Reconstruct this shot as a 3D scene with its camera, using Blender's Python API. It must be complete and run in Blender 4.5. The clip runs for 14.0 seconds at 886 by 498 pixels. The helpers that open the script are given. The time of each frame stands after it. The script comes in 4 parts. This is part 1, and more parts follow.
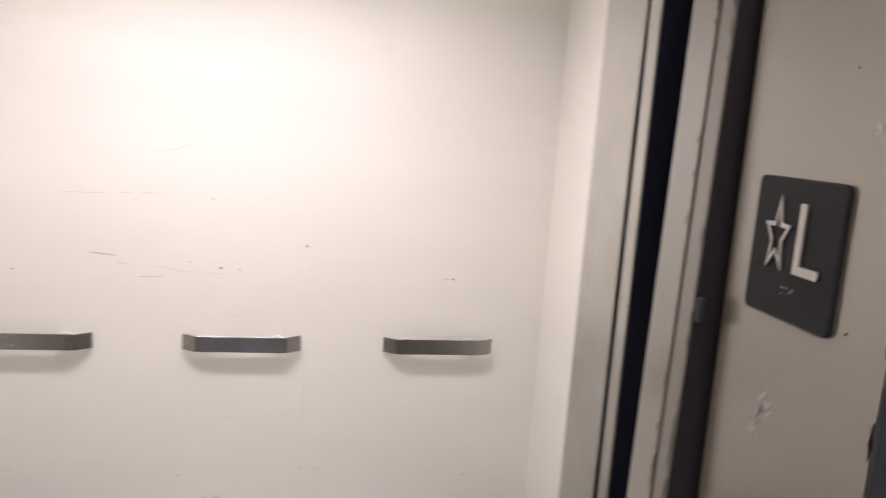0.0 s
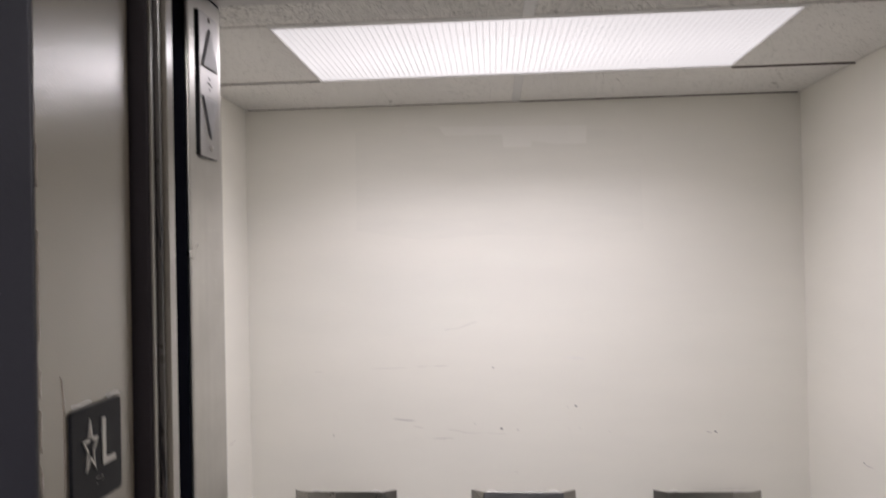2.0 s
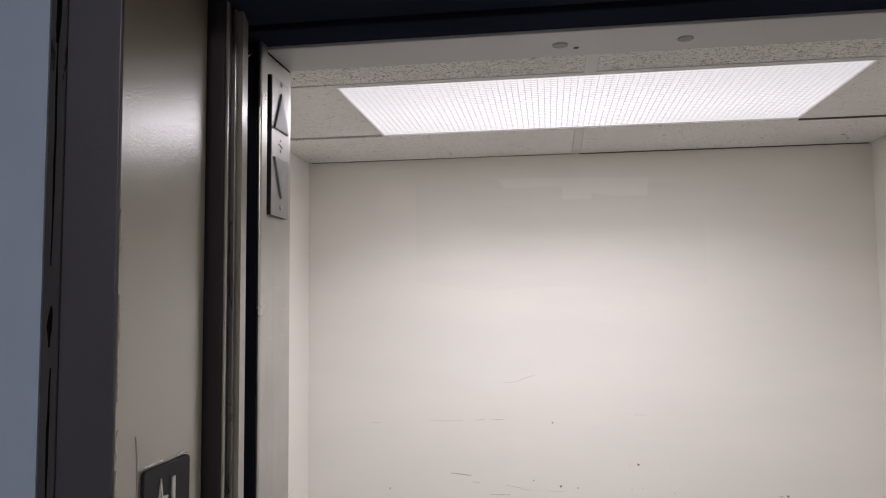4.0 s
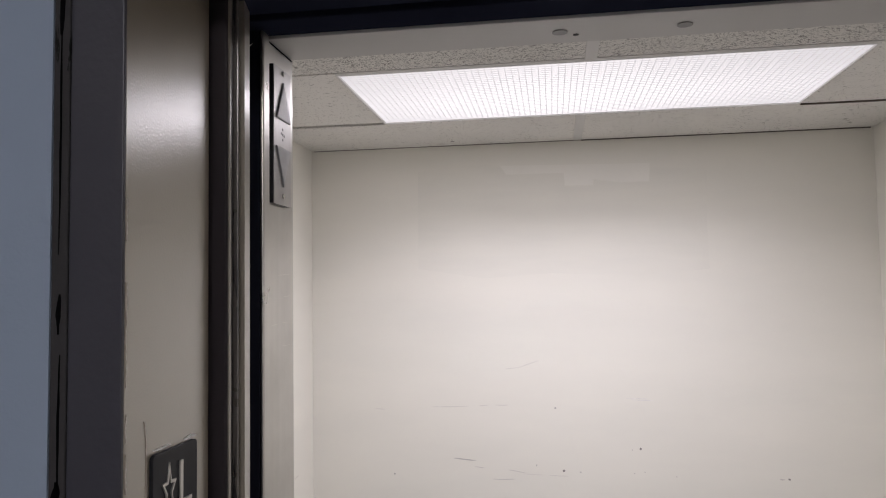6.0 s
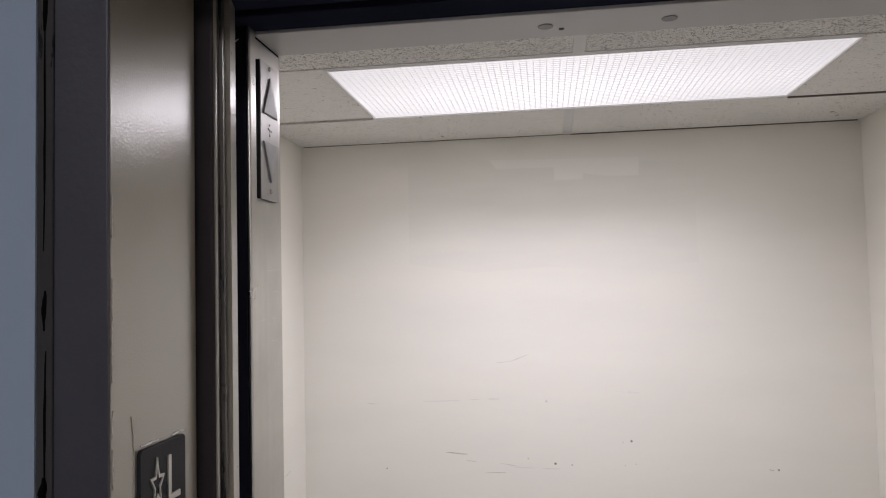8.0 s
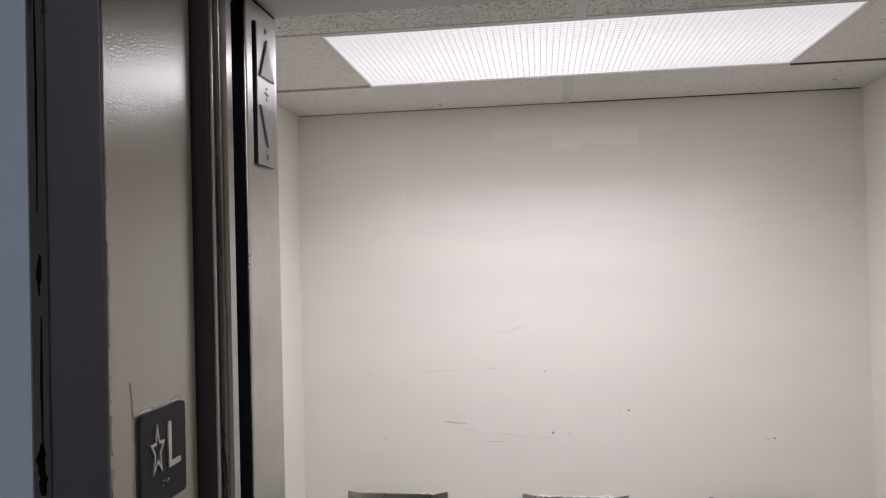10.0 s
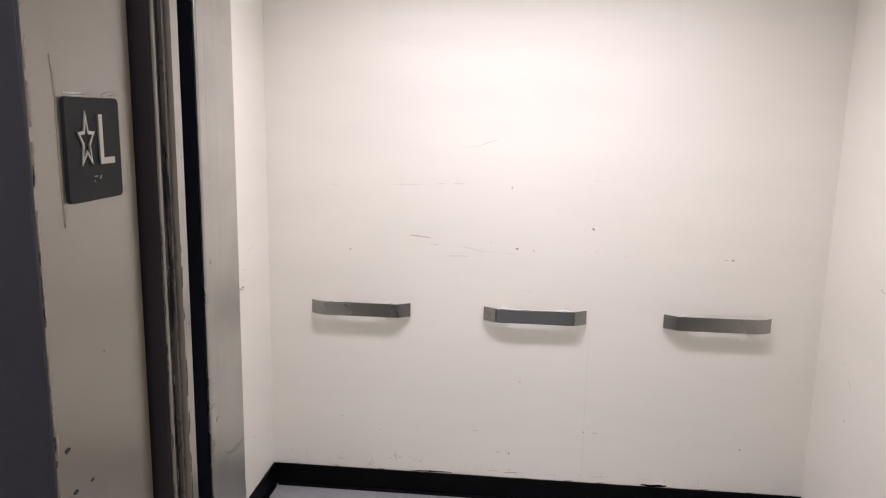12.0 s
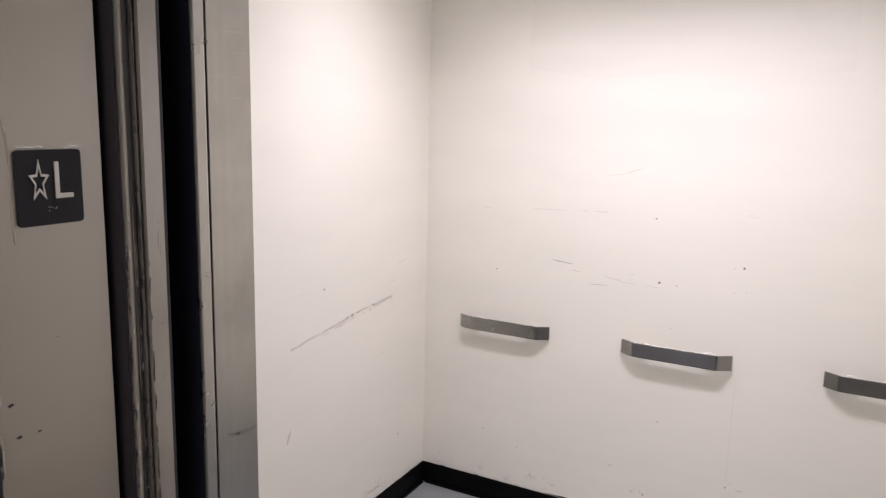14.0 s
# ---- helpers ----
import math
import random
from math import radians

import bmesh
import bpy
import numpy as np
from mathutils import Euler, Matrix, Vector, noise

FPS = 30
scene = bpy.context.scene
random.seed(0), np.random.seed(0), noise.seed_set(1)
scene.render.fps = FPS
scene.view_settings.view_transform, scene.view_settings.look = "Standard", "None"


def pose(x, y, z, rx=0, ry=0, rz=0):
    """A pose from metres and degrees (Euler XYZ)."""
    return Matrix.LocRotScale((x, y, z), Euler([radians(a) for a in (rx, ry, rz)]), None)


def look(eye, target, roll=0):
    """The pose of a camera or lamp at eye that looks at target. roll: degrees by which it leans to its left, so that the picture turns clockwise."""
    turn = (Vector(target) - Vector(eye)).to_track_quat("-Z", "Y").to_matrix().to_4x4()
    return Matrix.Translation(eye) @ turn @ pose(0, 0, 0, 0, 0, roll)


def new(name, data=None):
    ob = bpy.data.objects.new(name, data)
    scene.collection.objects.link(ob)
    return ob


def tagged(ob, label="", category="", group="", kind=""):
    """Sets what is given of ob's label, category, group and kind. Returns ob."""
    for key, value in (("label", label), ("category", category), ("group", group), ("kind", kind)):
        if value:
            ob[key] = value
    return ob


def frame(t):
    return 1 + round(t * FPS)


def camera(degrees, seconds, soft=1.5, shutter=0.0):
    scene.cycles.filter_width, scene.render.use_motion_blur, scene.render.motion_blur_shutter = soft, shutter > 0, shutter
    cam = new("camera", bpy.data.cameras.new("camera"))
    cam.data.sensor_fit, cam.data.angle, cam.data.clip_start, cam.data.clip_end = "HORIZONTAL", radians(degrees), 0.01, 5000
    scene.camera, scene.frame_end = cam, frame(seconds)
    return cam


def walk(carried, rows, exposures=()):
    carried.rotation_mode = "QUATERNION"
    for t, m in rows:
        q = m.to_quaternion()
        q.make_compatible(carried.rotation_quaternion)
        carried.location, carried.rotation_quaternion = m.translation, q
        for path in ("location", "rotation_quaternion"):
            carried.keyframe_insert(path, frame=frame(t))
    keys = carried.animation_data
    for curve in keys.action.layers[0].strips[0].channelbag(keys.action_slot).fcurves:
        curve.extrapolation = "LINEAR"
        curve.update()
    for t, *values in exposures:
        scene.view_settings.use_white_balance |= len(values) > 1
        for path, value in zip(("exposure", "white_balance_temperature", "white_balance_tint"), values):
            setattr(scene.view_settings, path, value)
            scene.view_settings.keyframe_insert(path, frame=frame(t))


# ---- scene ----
cam = camera(62.4, 14.0, soft=1.15, shutter=0.45)
PATH = [
    (0, (0.215, -0.405, 1.511), (0.564, 1.535, 1.173), 3.9),
    (0.5, (0.04, -0.6, 1.527), (0.232, 1.363, 1.2), 2.6),
    (1, (-0.048, -0.694, 1.554), (0.06, 1.282, 1.26), 2.0),
    (1.5, (-0.059, -0.71, 1.566), (-0.046, 1.282, 1.388), 0.6),
    (2, (-0.095, -0.697, 1.639), (-0.231, 1.298, 1.659), -1.2),
    (2.5, (-0.107, -0.707, 1.664), (-0.322, 1.277, 1.786), -1.4),
    (3, (-0.107, -0.698, 1.661), (-0.365, 1.279, 1.815), -0.8),
    (5.5, (-0.107, -0.709, 1.659), (-0.401, 1.265, 1.78), -0.6),
    (6, (-0.103, -0.711, 1.658), (-0.396, 1.264, 1.771), -0.9),
    (6.5, (-0.104, -0.71, 1.658), (-0.395, 1.266, 1.766), -1.2),
    (7, (-0.098, -0.718, 1.658), (-0.385, 1.258, 1.761), -1.4),
    (7.5, (-0.093, -0.716, 1.657), (-0.373, 1.262, 1.758), -1.4),
    (10, (-0.104, -0.7, 1.647), (-0.369, 1.282, 1.672), -1.4),
    (10.5, (-0.103, -0.69, 1.632), (-0.359, 1.293, 1.597), -1.5),
    (11, (-0.098, -0.678, 1.606), (-0.334, 1.304, 1.477), -1.0),
    (11.5, (-0.093, -0.655, 1.533), (-0.305, 1.318, 1.282), -0.0),
    (12, (-0.093, -0.653, 1.478), (-0.283, 1.305, 1.119), 1.1),
    (12.5, (-0.014, -0.634, 1.5), (-0.293, 1.312, 1.132), 2.2),
    (13, (0.158, -0.618, 1.509), (-0.32, 1.29, 1.148), 2.4),
    (13.5, (0.306, -0.57, 1.513), (-0.431, 1.257, 1.168), 2.2),
    (14, (0.435, -0.572, 1.54), (-0.494, 1.165, 1.197), 1.4),
]
walk(cam, [(t, look(eye, target, roll)) for t, eye, target, roll in PATH],
     exposures=[(0, 0.09, 6620, 18), (1, 0.09, 6620, 18), (1.5, 0.02, 6560, 18), (2, -0.40, 6380, 14), (2.5, -0.43, 6300, 13), (3, -0.42, 6300, 14), (7.5, -0.41, 6300, 14),
                (10, -0.42, 6300, 14), (11, -0.32, 6330, 14), (12, 0.0, 6450, 17), (14, 0.0, 6450, 17)])

# ---- world and light levels ----
world = bpy.data.worlds.new("world")
scene.world = world
world.use_nodes = True
world.node_tree.nodes["Background"].inputs[0].default_value = (0.02, 0.022, 0.026, 1)
world.node_tree.nodes["Background"].inputs[1].default_value = 1.0
LENS_GLOW = 1.62       # radiance of the car's ceiling lens seen at a flat angle
LANDING_GLOW = 21.0    # radiance of the landing's ceiling light
# the tubes' light, which the prismatic lens throws mostly downwards
tubes = bpy.data.lights.new("ceiling_light_tubes", "AREA")
tubes.shape, tubes.size, tubes.size_y = "RECTANGLE", 1.16, 0.11
tubes.energy, tubes.spread, tubes.color = 12.0, radians(138), (0.985, 0.94, 1.0)
new("ceiling_light_tubes", tubes).matrix_basis = pose(-0.06, 1.335, 2.2015)
# what the lens scatters to all sides
sheen = bpy.data.lights.new("ceiling_light_lens", "AREA")
sheen.shape, sheen.size, sheen.size_y = "RECTANGLE", 1.18, 0.24
sheen.energy, sheen.color = 5.0, (1.0, 0.94, 0.96)
new("ceiling_light_lens", sheen).matrix_basis = pose(-0.04, 1.335, 2.2005)
# and partly to the sides, along the tubes
for turn, watts in ((-1, 0.8), (1, 0.4)):
    flank = bpy.data.lights.new("ceiling_light_flank", "AREA")
    flank.shape, flank.size, flank.size_y = "RECTANGLE", 0.03, 0.34
    flank.energy, flank.spread, flank.color = watts, radians(145), (1.0, 0.94, 0.985)
    new("ceiling_light_flank", flank).matrix_basis = pose(0.009 + turn * 0.30, 1.335, 2.188, 0, -turn * 40, 0)

# ---- plan, in metres ----
FLOOR = 0.012
CW = 1.015             # half the car's width
BACK = 2.0             # back wall of the car
CEIL = 2.203
JL, JR = -0.525, 0.557  # jamb faces
WALL_Y = -0.036        # face of the landing wall and frame
JAMB_END = 0.145
HEAD = 2.056           # underside of headers
RET0, RET1 = 0.3675, 0.474  # steel front return of the car


# ---- materials ----
def mat(name):
    m = bpy.data.materials.new(name)
    m.use_nodes = True
    nt = m.node_tree
    return m, nt, nt.nodes["Principled BSDF"]


def node(nt, kind, **values):
    n = nt.nodes.new(kind)
    for key, value in values.items():
        n.inputs[key.replace("_", " ")].default_value = value
    return n


def coords(nt, scale=(1, 1, 1)):
    geo = nt.nodes.new("ShaderNodeNewGeometry")
    mapping = nt.nodes.new("ShaderNodeMapping")
    mapping.inputs["Scale"].default_value = scale
    nt.links.new(geo.outputs["Position"], mapping.inputs["Vector"])
    return mapping.outputs["Vector"]


def noise_tex(nt, scale, detail=3.0, rough=0.55, stretch=(1, 1, 1), distortion=0.0):
    n = node(nt, "ShaderNodeTexNoise", Scale=scale, Detail=detail, Roughness=rough, Distortion=distortion)
    nt.links.new(coords(nt, stretch), n.inputs["Vector"])
    return n.outputs["Fac"]


def ramp(nt, fac, stops):
    r = nt.nodes.new("ShaderNodeValToRGB")
    while len(r.color_ramp.elements) < len(stops):
        r.color_ramp.elements.new(0.5)
    for e, (p, c) in zip(r.color_ramp.elements, stops):
        e.position = p
        e.color = (*c, 1) if len(c) == 3 else c
    nt.links.new(fac, r.inputs["Fac"])
    return r.outputs["Color"]


def mix(nt, fac, a, b):
    m = nt.nodes.new("ShaderNodeMix")
    m.data_type = "RGBA"
    for socket, value in ((m.inputs["Factor"], fac), (m.inputs[6], a), (m.inputs[7], b)):
        if isinstance(value, (int, float)):
            socket.default_value = value
        elif isinstance(value, tuple):
            socket.default_value = (*value, 1)
        else:
            nt.links.new(value, socket)
    return m.outputs[2]


def bump(nt, bsdf, height, strength=0.2, distance=0.002):
    b = node(nt, "ShaderNodeBump", Strength=strength, Distance=distance)
    nt.links.new(height, b.inputs["Height"])
    nt.links.new(b.outputs["Normal"], bsdf.inputs["Normal"])


def span(nt, fac, low, high):
    r = nt.nodes.new("ShaderNodeMapRange")
    r.inputs["To Min"].default_value, r.inputs["To Max"].default_value = low, high
    nt.links.new(fac, r.inputs["Value"])
    return r.outputs["Result"]


def paint(name, base, other, rough=(0.4, 0.55), grain=(60, 0.15, 0.002), blotch=2.5, stretch=(1, 1, 1), spec=0.5):
    """Painted or laminated surface: two close tones in broad blotches, fine relief."""
    m, nt, b = mat(name)
    broad = noise_tex(nt, blotch, 4, 0.6, stretch)
    nt.links.new(ramp(nt, broad, [(0.3, base), (0.7, other)]), b.inputs["Base Color"])
    nt.links.new(span(nt, noise_tex(nt, blotch * 5, 3), *rough), b.inputs["Roughness"])
    b.inputs["Specular IOR Level"].default_value = spec
    bump(nt, b, noise_tex(nt, grain[0], 2, 0.5), grain[1], grain[2])
    return m


def worn_paint(name, base, other, under, amount=0.66, rough=(0.35, 0.5), grain=(70, 0.2, 0.002), chip=(45, 45, 9), spec=0.5, coat=0.0):
    """Paint chipped down to a darker layer in patches stretched upright."""
    m, nt, b = mat(name)
    broad = ramp(nt, noise_tex(nt, 4, 4, 0.6), [(0.3, base), (0.7, other)])
    b.inputs["Specular IOR Level"].default_value = spec
    chips = ramp(nt, noise_tex(nt, 1.0, 5, 0.7, chip), [(amount, (0, 0, 0)), (amount + 0.02, (1, 1, 1))])
    nt.links.new(mix(nt, chips, broad, under), b.inputs["Base Color"])
    nt.links.new(span(nt, noise_tex(nt, 20, 3), *rough), b.inputs["Roughness"])
    bump(nt, b, noise_tex(nt, grain[0], 0.6 if coat else 2, 0.5), grain[1], grain[2])
    if coat:
        # clear gloss with orange peel over a smoother body
        nt.links.new(b.inputs["Normal"].links[0].from_socket, b.inputs["Coat Normal"])
        nt.links.remove(b.inputs["Normal"].links[0])
        bump(nt, b, noise_tex(nt, 30, 3, 0.5, (1, 1, 0.12)), 0.03, 0.001)
        b.inputs["Coat Weight"].default_value, b.inputs["Coat Roughness"].default_value, b.inputs["Coat IOR"].default_value = coat, 0.15, 2.25
    return m


def steel(name, base=(0.56, 0.54, 0.52), rough=(0.3, 0.42), stretch=(400, 400, 6), aniso=0.0):
    """Brushed stainless steel."""
    m, nt, b = mat(name)
    b.inputs["Metallic"].default_value = 1.0
    grain = noise_tex(nt, 1.0, 3, 0.6, stretch)
    smear = noise_tex(nt, 5, 4, 0.6, (1, 1, 1))
    lines = ramp(nt, noise_tex(nt, 1.0, 4, 0.65, tuple(c / 8 for c in stretch)), [(0.3, tuple(c * 0.95 for c in base)), (0.7, tuple(c * 1.04 for c in base))])
    blotch = ramp(nt, smear, [(0.42, (0, 0, 0)), (0.7, (1, 1, 1))])
    nt.links.new(mix(nt, blotch, lines, tuple(c * 0.8 for c in base)), b.inputs["Base Color"])
    nt.links.new(span(nt, smear, *rough), b.inputs["Roughness"])
    b.inputs["Anisotropic"].default_value = aniso
    bump(nt, b, grain, 0.03, 0.0004)
    return m


def plain(name, base, rough=0.5, metal=0.0, spec=0.5):
    m, nt, b = mat(name)
    tone = noise_tex(nt, 40, 3)
    nt.links.new(ramp(nt, tone, [(0.3, base), (0.7, tuple(c * 0.85 for c in base))]), b.inputs["Base Color"])
    b.inputs["Roughness"].default_value = rough
    b.inputs["Metallic"].default_value = metal
    b.inputs["Specular IOR Level"].default_value = spec
    return m


M_WALL = paint("cream_wall_panel", (0.85, 0.826, 0.747), (0.805, 0.787, 0.714), (0.38, 0.5), (35, 0.05, 0.001), 1.8, (0.6, 0.6, 2.6))
M_PATCH = paint("older_cream_paint", (0.868, 0.848, 0.778), (0.843, 0.823, 0.757), (0.4, 0.5), (50, 0.05, 0.001), 6)
M_TOUCH = paint("touched_up_cream_paint", (0.832, 0.810, 0.733), (0.788, 0.771, 0.700), (0.42, 0.52), (50, 0.05, 0.001), 4, (0.5, 0.5, 3))
M_SMEAR = paint("greyed_cream_paint", (0.73, 0.71, 0.665), (0.76, 0.735, 0.685), (0.4, 0.5), (50, 0.05, 0.001), 3)
M_JAMB = worn_paint("taupe_gloss_enamel", (0.228, 0.188, 0.133), (0.214, 0.176, 0.124), (0.05, 0.045, 0.04), 0.80, (0.27, 0.36), (385, 0.38, 0.0007), (22, 22, 22), 1.0, 1.0)
M_EDGE = worn_paint("worn_taupe_door_edge", (0.235, 0.206, 0.166), (0.195, 0.171, 0.139), (0.025, 0.022, 0.022), 0.66, (0.24, 0.38), (200, 0.4, 0.001), (60, 60, 5), 0.5, 0.6)
M_LIP = worn_paint("scraped_door_lip", (0.115, 0.102, 0.088), (0.070, 0.063, 0.058), (0.02, 0.018, 0.02), 0.58, (0.22, 0.36), (160, 0.2, 0.0012), (90, 90, 7), 0.5, 0.35)
M_GROOVE = worn_paint("grimy_groove", (0.03, 0.026, 0.024), (0.05, 0.045, 0.04), (0.09, 0.083, 0.083), 0.64, (0.3, 0.5), (90, 0.5, 0.003), (70, 70, 10))
M_DOOR = paint("dark_brown_door_enamel", (0.026, 0.0215, 0.0235), (0.031, 0.026, 0.0275), (0.5, 0.6), (120, 0.2, 0.0015), 3, spec=0.08)
M_RETURN = paint("dark_return_enamel", (0.022, 0.024, 0.027), (0.028, 0.03, 0.033), (0.4, 0.5), (120, 0.2, 0.0015), 5, spec=0.3)
M_FRAME = paint("charcoal_frame_enamel", (0.029, 0.0285, 0.038), (0.0255, 0.025, 0.034), (0.4, 0.5), (120, 0.25, 0.0015), 4)
M_CAULK = worn_paint("cracked_dark_caulk", (0.034, 0.032, 0.034), (0.026, 0.025, 0.026), (0.004, 0.004, 0.004), 0.6, (0.7, 0.85), (60, 0.5, 0.004), (40, 40, 7), 0.2)
M_CRACK = plain("black_crack", (0.003, 0.003, 0.0035), 0.9, 0.0, 0.0)
M_BLUE = paint("pale_blue_wall_paint", (0.205, 0.251, 0.326), (0.196, 0.238, 0.311), (0.5, 0.62), (150, 0.2, 0.0015), 2.0)
M_LANDING = paint("landing_white_paint", (0.6, 0.6, 0.6), (0.56, 0.56, 0.57), (0.55, 0.7), (120, 0.15, 0.0015), 2.0)
M_LFLOOR = paint("landing_floor_vinyl", (0.16, 0.16, 0.165), (0.12, 0.12, 0.125), (0.35, 0.5), (60, 0.1, 0.001), 6)
# near-black for gaps and the shaft: their shade is put into the colour
M_GAP_SHADE = paint("gap_shade_black", (0.016, 0.017, 0.026), (0.020, 0.021, 0.032), (0.7, 0.85), (30, 0.2, 0.003), 3, spec=0.0)
# near-black navy: the unlit look of the undersides is in the colour
M_NAVY = paint("unlit_navy_header", (0.019, 0.021, 0.036), (0.025, 0.028, 0.046), (0.6, 0.75), (80, 0.2, 0.002), 3, spec=0.0)
M_STEEL = steel("brushed_steel_column", (0.50, 0.49, 0.462), (0.24, 0.34))
M_BAR = steel("brushed_steel_bar", (0.35, 0.342, 0.322), (0.24, 0.31), (5, 160, 160))
M_BARMID = steel("brushed_steel_bar_dark", (0.41, 0.407, 0.418), (0.26, 0.32), (5, 160, 160))
M_PLATE = steel("brushed_steel_faceplate", (0.40, 0.39, 0.384), (0.30, 0.40), (400, 400, 6))
M_SCREW = steel("polished_screw", (0.62, 0.6, 0.58), (0.15, 0.25))
M_COVER = plain("grey_cover_cap", (0.20, 0.195, 0.19), 0.4, 0.3)
M_HEADER = paint("grey_header_enamel", (0.56, 0.545, 0.52), (0.53, 0.515, 0.495), (0.35, 0.45), (60, 0.1, 0.001), 2)
M_SIGN = plain("matt_black_sign", (0.0120, 0.0124, 0.0155), 0.55, 0.0, 0.3)
M_SILVER = plain("satin_silver_relief", (0.56, 0.54, 0.515), 0.3, 0.8)
M_CHIP = plain("dark_primer_chip", (0.045, 0.036, 0.032), 0.6)
# loose paint flecks, and painted glints in the door groove
M_FLECK = plain("pale_fleck_and_glint", (0.5, 0.46, 0.41), 0.5)
# paler than the jamb enamel: light caught by the raised runs is coloured in
M_RUN = paint("lit_taupe_run", (0.36, 0.31, 0.265), (0.33, 0.285, 0.24), (0.25, 0.35), (200, 0.2, 0.001), 20)
M_SCRAPE = plain("grey_black_scrape", (0.10, 0.098, 0.105), 0.6)
M_RIM = steel("dark_steel_rim", (0.16, 0.158, 0.16), (0.35, 0.45), (6, 400, 400))
M_ARROW = plain("frosted_grey_acrylic", (0.44, 0.438, 0.45), 0.4, 0.1)
M_DARK = plain("black_plastic", (0.012, 0.012, 0.013), 0.5)
M_FLANGE = plain("white_nylon_flange", (0.70, 0.68, 0.64), 0.4)
M_BASE = paint("black_rubber_base", (0.003, 0.003, 0.0035), (0.005, 0.005, 0.006), (0.35, 0.5), (60, 0.2, 0.002), 8, spec=0.05)
M_SCUFF = plain("dark_scuff", (0.28, 0.26, 0.245), 0.6)
M_CHALK = plain("bare_chalky_paint", (0.86, 0.85, 0.82), 0.6)
M_SCUFFM = plain("grey_scuff", (0.50, 0.47, 0.45), 0.6)
M_RUB = steel("rubbed_steel", (0.425, 0.418, 0.388), (0.31, 0.42))
M_SCRATCH = steel("bright_scratched_steel", (0.62, 0.61, 0.57), (0.42, 0.5))
# arrow sides take a darker grey than the arrow faces
M_ARROW_SIDE = plain("darker_arrow_side", (0.26, 0.256, 0.262), 0.35)
M_SCUFFL = plain("faint_scuff", (0.665, 0.63, 0.59), 0.55)
M_SCUFFW = plain("chalky_scrape", (0.85, 0.83, 0.79), 0.6)
M_RUST = plain("tan_smear", (0.70, 0.61, 0.51), 0.5)
M_TRIM = paint("white_fixture_enamel", (0.78, 0.77, 0.75), (0.74, 0.73, 0.71), (0.35, 0.45), (60, 0.05, 0.001), 5)


def tile_material(name, scale, amount, dark, strength):
    """Mineral-fibre tile with fissures."""
    m, nt, b = mat(name)
    holes = ramp(nt, noise_tex(nt, scale, 1.5, 0.5, (1, 1.7, 1), 1.2), [(amount, (1, 1, 1)), (amount + 0.03, (0, 0, 0))])
    broad = ramp(nt, noise_tex(nt, 3, 4), [(0.3, (0.84, 0.82, 0.775)), (0.7, (0.79, 0.772, 0.735))])
    nt.links.new(mix(nt, holes, dark, broad), b.inputs["Base Color"])
    b.inputs["Roughness"].default_value = 0.9
    b.inputs["Specular IOR Level"].default_value = 0.15
    bump(nt, b, holes, strength, 0.003)
    return m


# rusty grid edge, and the painted shade of the gap at the back wall
M_RUST_SHADE = plain("rusty_edge_gap_shade", (0.09, 0.07, 0.055), 0.7)
M_TBAR = paint("grid_bar_enamel", (0.69, 0.675, 0.65), (0.65, 0.64, 0.62), (0.4, 0.5), (60, 0.05, 0.001), 5)
M_TILE = tile_material("fissured_tile", 165, 0.575, (0.17, 0.16, 0.15), 0.6)
M_TILE_FINE = tile_material("pinhole_tile", 130, 0.645, (0.25, 0.24, 0.22), 0.5)


def floor_material():
    m, nt, b = mat("speckled_grey_vinyl")
    fleck = ramp(nt, noise_tex(nt, 160, 3, 0.6), [(0.35, (0.23, 0.243, 0.25)), (0.62, (0.35, 0.367, 0.373)), (0.72, (0.54, 0.55, 0.55))])
    grime = noise_tex(nt, 7, 5, 0.65)
    nt.links.new(mix(nt, span(nt, grime, 0, 0.75), fleck, (0.15, 0.156, 0.158)), b.inputs["Base Color"])
    nt.links.new(span(nt, grime, 0.35, 0.6), b.inputs["Roughness"])
    bump(nt, b, noise_tex(nt, 60, 3), 0.15, 0.001)
    return m


M_FLOOR = floor_material()


